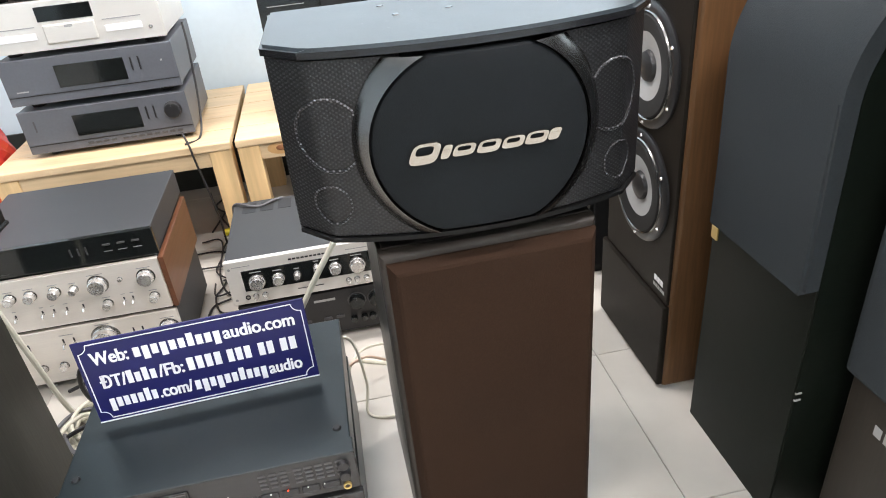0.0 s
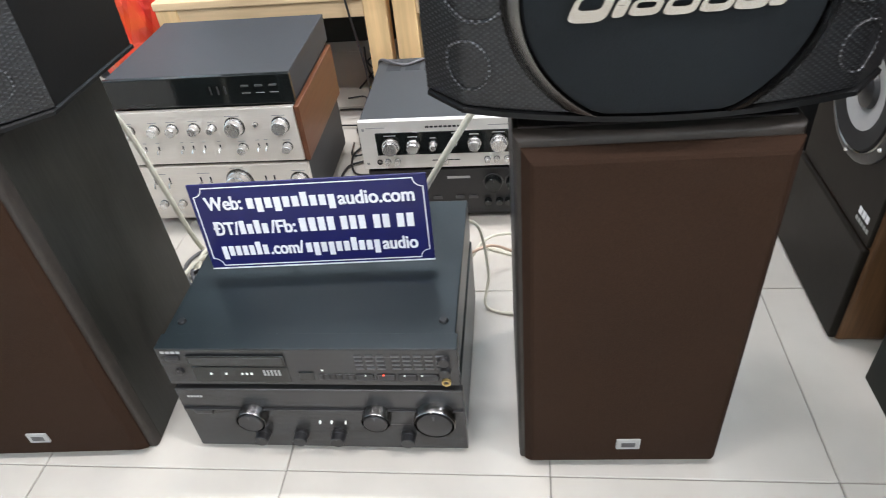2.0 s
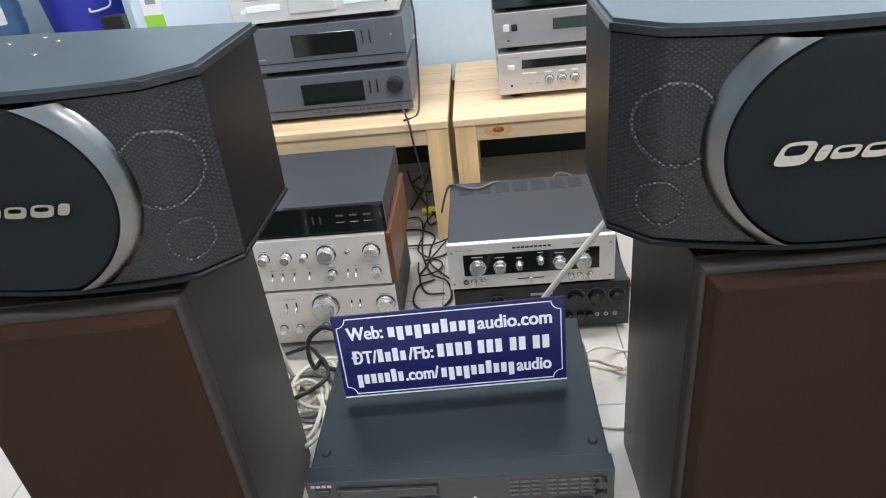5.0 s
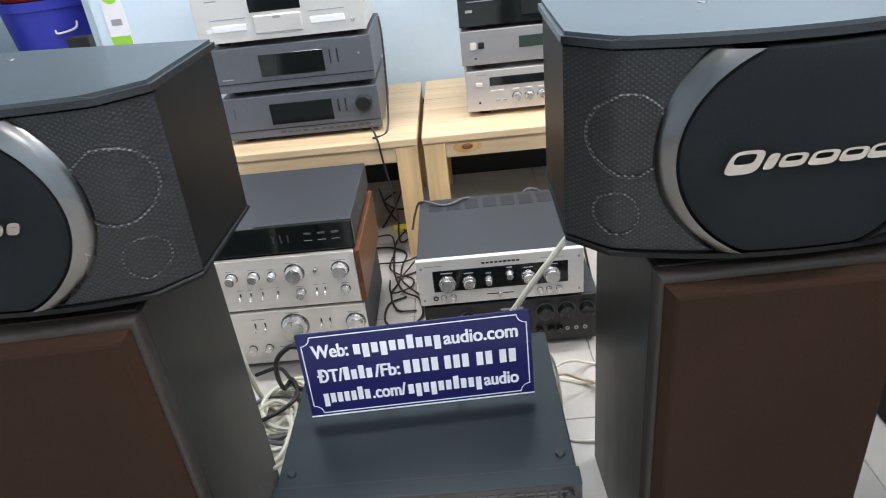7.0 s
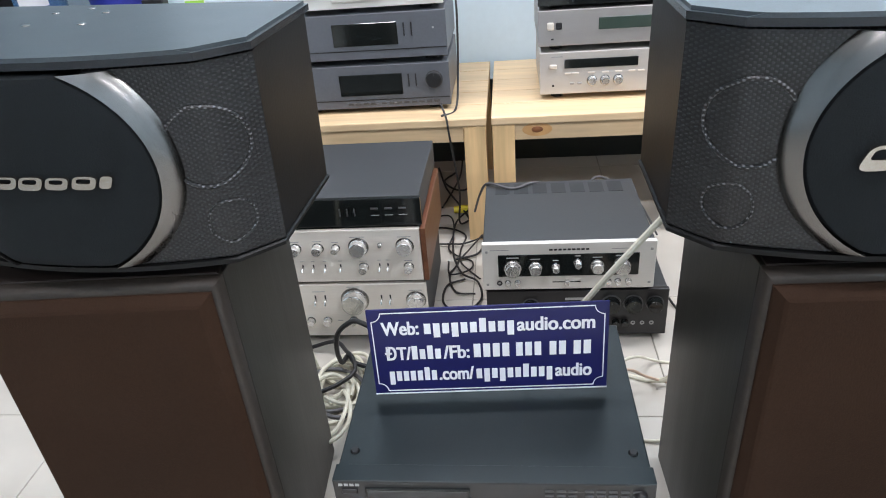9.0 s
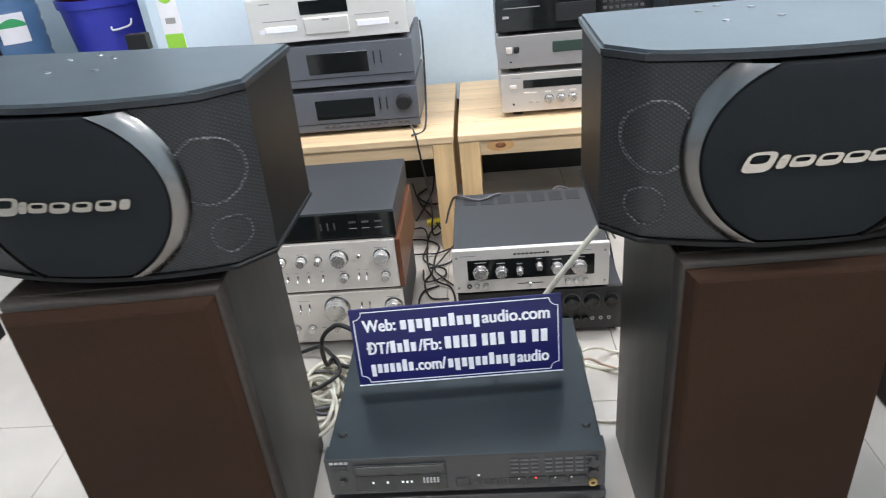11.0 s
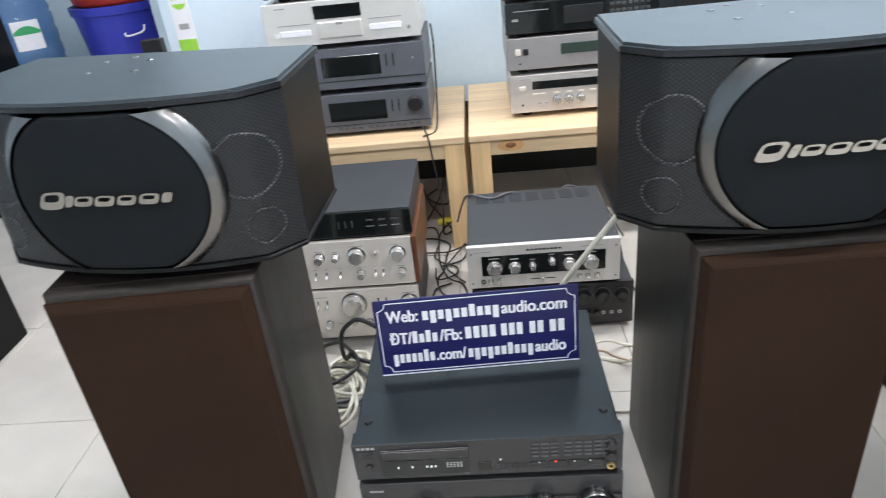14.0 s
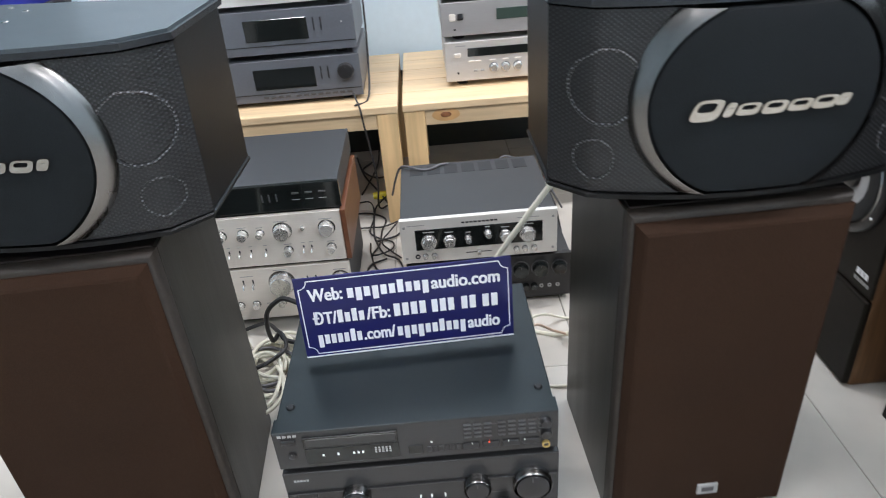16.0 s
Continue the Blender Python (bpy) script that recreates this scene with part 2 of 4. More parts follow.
def prism(outline, z0, z1, bevel=0.0, seg=2):
    bm = bmesh.new()
    low = [bm.verts.new((x, y, z0)) for x, y in outline]
    top = [bm.verts.new((x, y, z1)) for x, y in outline]
    n = len(outline)
    bm.faces.new(low)
    cap = bm.faces.new(top)
    for i in range(n):
        bm.faces.new((low[i], low[(i + 1) % n], top[(i + 1) % n], top[i]))
    if bevel:
        bmesh.ops.bevel(bm, geom=list(cap.edges), offset=bevel, segments=seg, affect="EDGES")
    return bm


def spline(points, steps=10):
    pts = [Vector(p) for p in points]
    pts = [pts[0] * 2 - pts[1], *pts, pts[-1] * 2 - pts[-2]]
    out = []
    for i in range(1, len(pts) - 2):
        a, b, c, d = pts[i - 1:i + 3]
        for k in range(steps):
            t = k / steps
            out.append(0.5 * ((2 * b) + (c - a) * t + (2 * a - 5 * b + 4 * c - d) * t * t + (3 * b - a - 3 * c + d) * t ** 3))
    out.append(pts[-2])
    return out


def tube(points, r, seg=8, steps=10, smooth_path=True):
    path = spline(points, steps) if smooth_path else [Vector(p) for p in points]
    bm = bmesh.new()
    rings = []
    side = Vector((0, 0, 1))
    for i, p in enumerate(path):
        d = (path[min(i + 1, len(path) - 1)] - path[max(i - 1, 0)]).normalized()
        u = d.cross(side)
        if u.length < 0.1:
            u = d.cross(Vector((1, 0, 0)))
        u.normalize()
        v = u.cross(d).normalized()
        side = v
        rings.append([bm.verts.new(p + r * (math.cos(2 * math.pi * k / seg) * u + math.sin(2 * math.pi * k / seg) * v)) for k in range(seg)])
    for a, b in zip(rings, rings[1:]):
        for k in range(seg):
            bm.faces.new((a[k], a[(k + 1) % seg], b[(k + 1) % seg], b[k]))
    bm.faces.new(rings[0])
    bm.faces.new(rings[-1])
    return bm


def cable(name, points, r, material, label, group=""):
    ob = smooth(part(name, tube(points, r), material, None))
    return tagged(ob, label, "cable", group)


# ---- the shop's shell ----
floor = part("floor", box(-3.2, 2.4, -2.2, 3.6, -0.06, -0.003, 0), M_GROUT, None)
tagged(floor, "white glazed floor tiles with thin dark joints", "floor", kind="structure")
T, TX, TY = 0.412, 0.306, 0.948
tile_bm = box(0.0009, T - 0.0009, 0.0009, T - 0.0009, -0.006, 0.0, 0.0012, 1)
tile0 = part("tile", tile_bm, M_TILE, floor)
tile0.location = (TX, TY, 0)
for i in range(-8, 5):
    for j in range(-7, 7):
        if (i, j) != (0, 0):
            t2 = new("tile", tile0.data)
            t2.parent = floor
            t2.location = (TX + i * T, TY + j * T, 0.0004 * math.sin(i * 3.1 + j * 1.7))

wall_north = tagged(part("wall_north", box(-1.14, 2.4, 2.70, 2.85, 0.30, 2.95, 0), M_WALL, None), "pale blue painted shop wall", "wall", kind="structure")
tagged(part("trim", box(-1.14, 2.4, 2.69, 2.85, 0.0, 0.30, 0), M_WALL_FOOT, None), "dark band along the foot of the blue wall", "skirting", kind="structure")
tagged(part("wall_alcove", box(-3.2, -1.14, 3.45, 3.6, 0, 2.95, 0), M_WALL, None), "pale blue wall at the back of the recess", "wall", kind="structure")
tagged(part("wall_return", box(-1.24, -1.141, 2.851, 3.45, 0, 2.95, 0), M_WALL, None), "pale blue return wall of the recess", "wall", kind="structure")
tagged(part("wall_west", box(-3.3, -3.2, -2.2, 3.6, 0, 2.95, 0), M_WALL, None), "pale blue side wall", "wall", kind="structure")
tagged(part("wall_east", box(2.4, 2.5, -2.2, 3.6, 0, 2.95, 0), M_WALL, None), "pale blue side wall", "wall", kind="structure")
tagged(part("wall_south", box(-3.2, 2.4, -2.3, -2.2, 0, 2.95, 0), M_WALL, None), "pale blue wall behind the viewer", "wall", kind="structure")
tagged(part("ceiling", box(-3.3, 2.5, -2.3, 3.6, 2.95, 3.05, 0), M_CEIL, None), "plain white ceiling", "ceiling", kind="structure")


# ---- karaoke speakers ----
BUL, HF, HS = 0.034, 0.191, 0.231


def front_y(x):
    a = abs(x)
    if a <= HF:
        return -BUL * (1 - (a / HF) ** 2)
    return 0.002 + 0.043 * (a - HF) / (HS - HF)


def plan(off, back, half_back):
    xs = [-HS, -HF] + [-HF + 2 * HF * i / 24 for i in range(1, 24)] + [HF, HS]
    pts = [(x * (1 + off / 0.3), front_y(x) - off) for x in xs]
    return pts + [(half_back, back), (-half_back, back)]


def logo_shapes(parent, x0, z0, width, y_of, h=0.019):
    """A plain polished emblem: a row of leaning lozenges with a thin slit in each."""
    row = ((1.5, 1.45, 0.42), (0.5, 0.95, 0.0), (1.15, 0.82, 0.36), (1.2, 0.88, 0.36), (1.15, 0.82, 0.36), (1.2, 0.88, 0.36), (0.62, 0.82, 0.0))
    total = sum(w for w, _, _ in row)
    x = x0
    for share, tall, slit in row:
        w = share / total * width
        cx, hh = x + w / 2, h * tall
        y = y_of(cx) - 0.0165
        bm = bmesh.new()
        n = 24
        loops = [[] for _ in range(4)]
        for i in range(n):
            a = 2 * math.pi * i / n
            for q, (f, g, yy) in enumerate(((1, 1, 0), (0.60, max(slit, 0.02), 0), (1, 1, 0.003), (0.60, max(slit, 0.02), 0.003))):
                dz = math.copysign(abs(math.sin(a)) ** 0.55, math.sin(a)) * hh * 0.5 * g
                dx = math.copysign(abs(math.cos(a)) ** 0.55, math.cos(a)) * w * 0.455 * f
                loops[q].append(bm.verts.new((cx + dx + 0.42 * dz, y + yy, z0 + h / 2 + dz + (0.14 * hh if f < 1 else 0))))
        for i in range(n):
            j = (i + 1) % n
            for p, q in ((0, 1), (2, 3), (0, 2), (1, 3)):
                bm.faces.new((loops[p][i], loops[p][j], loops[q][j], loops[q][i]))
        part("emblem_piece", bm, M_LOGO, parent, "polished metal emblem piece")
        x += w


def karaoke_speaker(m, dx=0.0, FOOT=0.020):
    H, TP, CZ, R1, RZ = 0.241, 0.012, 0.118, 0.131, 0.119
    t = thing("karaoke_speaker", m, "black karaoke loudspeaker with curved mesh front on a floor speaker", "loudspeaker", "pair of karaoke speakers")
    GT = H - TP - 0.004
    # cabinet shell behind the grille
    pts = [(HS - 0.004, 0.05), (HS - 0.006, 0.235), (-HS + 0.006, 0.235), (-HS + 0.004, 0.05), (-HF, 0.012), (0, -0.012), (HF, 0.012)]
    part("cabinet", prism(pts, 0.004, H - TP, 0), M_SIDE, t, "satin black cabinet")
    # separate edge slab, its black standing in for a dark reflection
    part("plate_edge", prism(plan(0.0042, 0.243, HS - 0.002), H - TP, H - 0.0045, 0), M_PLATE_EDGE, t, "glossy top plate edge, black for the dark room it mirrors")
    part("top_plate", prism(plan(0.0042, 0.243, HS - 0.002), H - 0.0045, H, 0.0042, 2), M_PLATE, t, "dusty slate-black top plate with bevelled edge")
    for x, y in ((-0.15, 0.04), (0.15, 0.04), (-0.15, 0.20), (0.15, 0.20)):
        smooth(part("foot", lathe([(0, 0.001), (0.014, 0.001), (0.013, -FOOT), (0, -FOOT)], 18, "z", (x, y, 0)), M_RUBBER, t, "black rubber foot"))
    part("bottom_plate", prism(plan(0.0, 0.238, HS - 0.004), 0.0, 0.006, 0.002, 1), M_SIDE, t)
    # side wings of perforated metal
    for s in (-1, 1):
        bm = bmesh.new()
        cols = []
        n = 26
        for i in range(n + 1):
            x = s * (0.085 + (HS - 0.085) * i / n)
            cols.append([bm.verts.new((x, front_y(x) + 0.004 + d, z)) for d, z in ((0.004, 0.0055), (0.0, 0.0080), (0.0, GT), (0.012, GT + 0.003))])
        for a, b in zip(cols, cols[1:]):
            for k in range(3):
                bm.faces.new((a[k], b[k], b[k + 1], a[k + 1]))
        smooth(part("grille_wing", bm, M_MESH, t, "black perforated metal grille"))
        for xc, zc, r, tr in ((0.176, 0.138, 0.044, 0.0022), (0.186, 0.050, 0.025, 0.0015)):
            ring = []
            for i in range(37):
                a = 2 * math.pi * i / 36
                x = min(HS - 0.003 - dx, xc - 0.003 + r * 0.86 * math.cos(a))
                ring.append((s * x + dx, front_y(s * x + dx) + 0.0038, zc + r * math.sin(a)))
            smooth(part("driver_rim", tube(ring, tr, 6, 1, False), M_RIM, t, "bright driver rim behind the mesh"))
    # round cloth panel
    bm = bmesh.new()
    ca = bm.verts.new((dx, front_y(dx) - 0.012, CZ))
    rows = []
    n = 72
    for f, d in ((0.25, 0.012), (0.5, 0.0117), (0.75, 0.011), (0.93, 0.0102), (0.98, 0.0088), (0.995, 0.006), (0.998, -0.006)):
        ring = []
        for i in range(n):
            a = 2 * math.pi * i / n
            k = min(1.0, (GT - 0.001 - CZ) / (RZ * max(0.001, abs(math.sin(a)))))
            x, z = f * k * R1 * math.cos(a), CZ + f * k * RZ * math.sin(a)
            ring.append(bm.verts.new((x + dx, front_y(x + dx) - d, z)))
        rows.append(ring)
    for i in range(n):
        bm.faces.new((ca, rows[0][i], rows[0][(i + 1) % n]))
    for a, b in zip(rows, rows[1:]):
        for i in range(n):
            bm.faces.new((a[i], a[(i + 1) % n], b[(i + 1) % n], b[i]))
    smooth(part("cloth_panel", bm, M_DISC, t, "round black cloth front panel"), 30)
    # crescent trims
    for s in (-1, 1):
        bm = bmesh.new()
        rows = []
        for i in range(41):
            z = 0.0112 + (GT - 0.0005 - 0.0112) * i / 40
            xi = R1 * math.sqrt(1 - ((z - CZ) / RZ) ** 2)
            xo = 0.1505 * math.sqrt(1 - ((z - CZ) / (0.150 if z > CZ else 0.134)) ** 2)
            row = []
            for f, d in ((0.0, -0.004), (0.02, 0.0060), (0.08, 0.0110), (0.55, 0.0062), (0.93, -0.0010), (1.0, -0.006)):
                x = xi + (xo - xi) * f
                row.append(bm.verts.new((s * x + dx, front_y(s * x + dx) - d, z)))
            rows.append(row)
        for a, b in zip(rows, rows[1:]):
            for k in range(5):
                bm.faces.new((a[k], b[k], b[k + 1], a[k + 1]))
        smooth(part("crescent_trim", bm, M_CRESCENT, t, "brushed gunmetal crescent trim"), 35)
    logo_shapes(t, -0.090 + dx, 0.108, 0.180, front_y, 0.017)
    # threaded inserts in the top
    for x, y in ((-0.08, 0.185), (-0.048, 0.212), (-0.012, 0.185), (-0.068, 0.113), (0.0, 0.117)):
        smooth(part("insert", lathe([(0, H + 0.0012), (0.0045, H + 0.0010), (0.0055, H - 0.001)], 14, "z", (x, y, 0)), M_BAND, t, "small metal threaded insert"))
    return t


spk_right = karaoke_speaker(pose(0.401, 0.997, 0.588, 0, 0, 0.5))
spk_left = karaoke_speaker(pose(-0.501, 1.008, 0.5905, 0, 1.7, -3.5), 0.007)


# pale dust flecks on the tops and the floor speakers' upper edges
M_DUST = mat("pale_dust", (0.34, 0.35, 0.35), 0.9, 0, 0.2, 60, 6, 0.0)
rd = random.Random(3)
for spk in (spk_right, spk_left):
    bm = bmesh.new()
    for _ in range(70):
        x, y, r = rd.uniform(-0.2, 0.2), rd.uniform(0.03, 0.22), rd.choice((0.0004, 0.0005, 0.0009))
        v = [bm.verts.new((x + r * math.cos(a) * rd.uniform(0.6, 1.5), y + r * math.sin(a) * rd.uniform(0.6, 1.5), 0.2414)) for a in (0, 1.26, 2.5, 3.77, 5.03)]
        bm.faces.new(v)
    tagged(part("dust", bm, M_DUST, spk), "scattered pale dust flecks on the top plate", kind="stuff")


# ---- floor speakers under them ----
def rounded_front(x0, x1, y0, y1, z0, z1, r):
    """A cabinet whose front upright edges and front top edge are rounded."""
    bm = box(x0, x1, y0, y1, z0, z1, 0)
    es = []
    for e in bm.edges:
        a, b = e.verts[0].co, e.verts[1].co
        if abs(a.y - y0) < 1e-5 and abs(b.y - y0) < 1e-5:
            es.append(e)
    bmesh.ops.bevel(bm, geom=es, offset=r, segments=4, affect="EDGES", profile=0.5)
    return bm


def floor_speaker(m, bx, W, lo, hi):
    D, H = 0.285, 0.567
    t = thing("floor_speaker", m, "dark ash floor loudspeaker with brown cloth grille", "loudspeaker", "pair of floor speakers")
    part("cabinet", box(-W / 2, W / 2, 0.022, D, 0.0, H, 0.002, 2), M_VINYL, t, "black ash vinyl cabinet")
    part("top_panel", box(-W / 2 + 0.006, W / 2 - 0.006, 0.022, D - 0.004, H - 0.002, H + 0.0012, 0.001, 1), M_VINYL_TOP, t)
    smooth(part("baffle_edge", rounded_front(-W / 2 + 0.0006, W / 2 - 0.0006, 0.003, 0.0225, 0.0006, H - 0.0006, 0.010), M_EDGE, t, "grey-brown rounded baffle edge, lighter than the cabinet"), 30)
    gx0, gx1, gz0, gz1 = -W / 2 + lo, W / 2 - hi, 0.010, H - 0.012
    bm = bmesh.new()
    rows = []
    for inset, y in ((0.0, 0.004), (0.0, 0.000), (0.0012, -0.002), (0.009, -0.0115), (0.013, -0.0132)):
        rows.append([bm.verts.new(p) for p in ((gx0 + inset, y, gz0 + inset), (gx1 - inset, y, gz0 + inset), (gx1 - inset, y, gz1 - inset), (gx0 + inset, y, gz1 - inset))])
    for a, b in zip(rows, rows[1:]):
        for k in range(4):
            bm.faces.new((a[k], a[(k + 1) % 4], b[(k + 1) % 4], b[k]))
    bm.faces.new(rows[-1])
    part("grille", bm, M_BROWN, t, "brown stretched cloth grille")
    badge = part("badge", box(bx - 0.017, bx + 0.017, -0.0165, -0.0128, 0.052, 0.074, 0.001, 1), M_BARS, t, "small grey metal maker's badge")
    part("badge_mark", box(bx - 0.010, bx + 0.010, -0.0173, -0.0160, 0.058, 0.068, 0.0005, 1), M_FAINT, badge)
    for x in (-W / 2 + 0.03, W / 2 - 0.03):
        part("screw", lathe([(0, -0.0002), (0.003, -0.0002), (0.0035, 0.004)], 10, "z", (x, 0.06, H + 0.0014)), M_BAND, t)
    return t


low_right = floor_speaker(pose(0.4065, 0.978, 0, 0, 0, 1.8), 0.010, 0.292, 0.008, 0.003)
low_left = floor_speaker(pose(-0.4885, 0.972, 0, 0, 0, 3.0), -0.016, 0.306, 0.003, 0.010)


# ---- hi-fi units ----
def unit(name, m, w, d, h, feet, case, face, label, category, group="", face_t=0.012, face_inset=0.0):
    """Origin: middle of the front's foot; the front looks along -y."""
    t = thing(name, m, label, category, group)
    fi = face_inset
    part("case", box(-w / 2 + 0.003, w / 2 - 0.003, face_t, d, feet, h, 0.002), case, t)
    part("front_panel", box(-w / 2, w / 2, 0.0, face_t + 0.001, feet + fi, h - fi, 0.0018), face, t)
    for x in (-w / 2 + 0.05, w / 2 - 0.05):
        for y in (0.045, d - 0.045):
            smooth(part("foot", lathe([(0, 0), (0.017, 0), (0.019, feet * 0.6), (0.019, feet + 0.001), (0, feet + 0.001)], 16, "z", (x, y, 0)), M_RUBBER, t))
    return t


def knob(t, x, z, r, depth, material=None, label="", name="knob", cap=None, y0=0.0):
    material = material or M_CHROME
    k = smooth(part(name, lathe([(r * 1.06, y0 + 0.001), (r * 1.06, y0 - depth * 0.3), (r, y0 - depth * 0.34), (r * 0.96, y0 - depth * 0.94), (r * 0.88, y0 - depth), (0, y0 - depth)], 28, "y", (x, 0, z)), material, t, label), 30)
    part("pointer", box(x - r * 0.045, x + r * 0.045, y0 - depth - 0.0006, y0 - depth + 0.001, z + r * 0.5, z + r * 0.86, 0), cap or M_BARS, k)
    # darker ring modelled in place of the shadow round each bright knob
    if material is M_CHROME:
        smooth(part("collar", lathe([(r * 1.06, y0 - 0.002), (r * 1.2, y0 - 0.0015), (r * 1.22, y0 + 0.0005)], 24, "y", (x, 0, z)), M_BAND, k, "dark ring for the shadow round a knob"))
    return k


def switch(t, x, z, w, h, depth, material=None, name="switch", y0=0.0):
    return part(name, box(x - w / 2, x + w / 2, y0 - depth, y0 + 0.001, z - h / 2, z + h / 2, min(w, h) * 0.2, 2), material or M_CHROME, t)


def lever(t, x, z, length=0.016, material=None):
    k = part("lever_switch", tube([(x, 0.001, z), (x, -0.008, z + 0.001), (x, -0.013, z - length * 0.4)], 0.0022, 8, 4), material or M_CHROME, t)
    # black strip takes in the slot and the shadow above the lever
    part("slot", box(x - 0.0018, x + 0.0018, -0.0007, 0.001, z - length * 0.2, z + length * 0.55, 0), M_BLACK, k, "dark slot that includes the shadow above a lever")
    return smooth(k)


def bars(t, x, z, w, h, material, name="printed_bar", y0=0.0):
    return part(name, box(x - w / 2, x + w / 2, y0 - 0.0006, y0 + 0.0008, z - h / 2, z + h / 2, 0), material, t)


# amplifier on the floor
ampl = unit("amplifier", pose(-0.037, 0.985, 0), 0.436, 0.345, 0.152, 0.012, M_CASE, M_FACE, "charcoal integrated amplifier standing on the floor", "amplifier")
part("face_step", box(-0.216, 0.216, -0.004, 0.002, 0.108, 0.110, 0.0005, 1), M_BLACK, ampl)
for x, z, r in ((-0.107, 0.096, 0.020), (0.086, 0.098, 0.019), (0.174, 0.096, 0.027)):
    knob(ampl, x, z, r, 0.02, M_BLACK, "large black volume or selector knob", cap=M_FAINT)
    smooth(part("knob_ring", lathe([(r * 1.1, -0.018), (r * 1.16, -0.016), (r * 1.16, 0.0005), (r * 1.06, 0.0005)], 28, "y", (x, 0, z)), M_BAND, ampl, "bright ring round a knob"))
for x in (-0.104, -0.042, 0.018, 0.128):
    knob(ampl, x, 0.047, 0.011, 0.018, M_BLACK, cap=M_FAINT)
for x in (-0.006, 0.012, 0.034):
    switch(ampl, x, 0.078, 0.0025, 0.0045, 0.004, M_DOT, "indicator")
switch(ampl, -0.185, 0.104, 0.03, 0.011, 0.005, M_BLACK, "power_button")
for i in range(5):
    bars(ampl, -0.2 + i * 0.005, 0.136, 0.0036, 0.0038, M_BARS, "maker_mark")
bars(ampl, 0.166, 0.044, 0.004, 0.004, M_CHROME, "jack")

# compact disc player on top of it
cdp = unit("disc_player", pose(-0.038, 0.985, 0.152), 0.434, 0.350, 0.088, 0.012, M_CASE, M_FACE, "dark slate disc player on top of the amplifier", "disc player")
part("lid_lip", box(-0.217, 0.217, 0.0005, 0.03, 0.0872, 0.0892, 0.0008, 1), M_CASE, cdp)
for x, y in ((-0.195, 0.055), (0.195, 0.055)):
    smooth(part("lid_screw", lathe([(0, 0.0915), (0.005, 0.0915), (0.0068, 0.089), (0.0068, 0.087)], 18, "z", (x, y, 0)), M_BLACK, cdp, "black lid screw"))
tray = part("disc_tray", box(-0.172, -0.028, -0.0035, 0.001, 0.056, 0.078, 0.0008, 1), M_GLOSS, cdp, "black disc tray")
part("tray_lip", box(-0.169, -0.031, -0.0045, -0.003, 0.059, 0.075, 0.0008, 1), M_FACE, tray)
for i in range(4):
    bars(cdp, -0.206 + i * 0.0078, 0.0815, 0.0056, 0.0045, M_BARS, "maker_mark")
switch(cdp, -0.194, 0.070, 0.022, 0.009, 0.003, M_BLACK, "power_button")
knob(cdp, -0.192, 0.042, 0.006, 0.004, M_BLACK)
part("display", box(-0.172, -0.028, -0.0012, 0.001, 0.020, 0.052, 0.0005, 1), M_GLOSS, cdp, "dark glossy display window")
for x in (-0.145, -0.122, -0.098, -0.091, -0.084):
    bars(cdp, x, 0.038, 0.003, 0.004, M_DOT, "display_mark", -0.0012)
for i in range(5):
    for j in range(3):
        bars(cdp, -0.064 + i * 0.0055, 0.036 + j * 0.0042, 0.0032, 0.0026, M_BARS, "display_mark", -0.0012)
part("remote_window", box(-0.014, 0.008, -0.002, 0.001, 0.024, 0.042, 0.001, 1), M_GLOSS, cdp)
for i in range(6):
    switch(cdp, 0.018 + i * 0.009, 0.031, 0.0075, 0.012, 0.002, M_BLACK, "button")
bars(cdp, 0.022, 0.045, 0.003, 0.003, M_DOT, "indicator")
for j in range(4):
    for i in range(8):
        x = 0.078 + i * 0.0155 + (0.006 if i > 2 else 0)
        switch(cdp, x, 0.075 - j * 0.0085, 0.0115, 0.0035, 0.0018, M_FAINT, "button")
for i in range(4):
    switch(cdp, 0.082 + i * 0.031, 0.031, 0.027, 0.013, 0.003, M_BLACK, "transport_button")
bars(cdp, 0.110, 0.038, 0.0025, 0.002, M_LED, "red_indicator", -0.003)
for x in (0.084, 0.14, 0.165):
    bars(cdp, x, 0.037, 0.0018, 0.0016, M_DOT, "indicator", -0.003)
for z in (0.068, 0.046):
    knob(cdp, 0.198, z, 0.0082, 0.008, M_BLACK, cap=M_FAINT)
smooth(part("headphone_jack", lathe([(0.0066, 0.001), (0.0064, -0.004), (0.0042, -0.004), (0.0040, -0.001), (0, -0.001)], 20, "y", (0.198, 0, 0.022)), M_BRASS, cdp, "gold headphone jack"))
part("jack_hole", lathe([(0.0034, -0.0022), (0, -0.0022)], 16, "y", (0.198, 0, 0.022)), M_BLACK, cdp, "black socket hole")

# vintage silver amplifiers with a black tuner on top
AX, AY = -0.397, 1.605
amp_low = unit("amplifier", pose(AX, AY, 0.0), 0.402, 0.33, 0.160, 0.018, M_GREYTOP, M_SILVER, "vintage silver amplifier under two other units", "amplifier", "silver amplifiers")
knob(amp_low, 0.036, 0.118, 0.027, 0.026)
knob(amp_low, 0.176, 0.116, 0.019, 0.02)
for x in (-0.165, -0.13, -0.055, -0.032):
    lever(amp_low, x, 0.120, 0.022)
for x in (-0.165, -0.12, -0.075, -0.036, 0.026, 0.068, 0.11, 0.15):
    knob(amp_low, x, 0.062, 0.0085, 0.015)
for x in (0.098, 0.118):
    lever(amp_low, x, 0.12, 0.02)
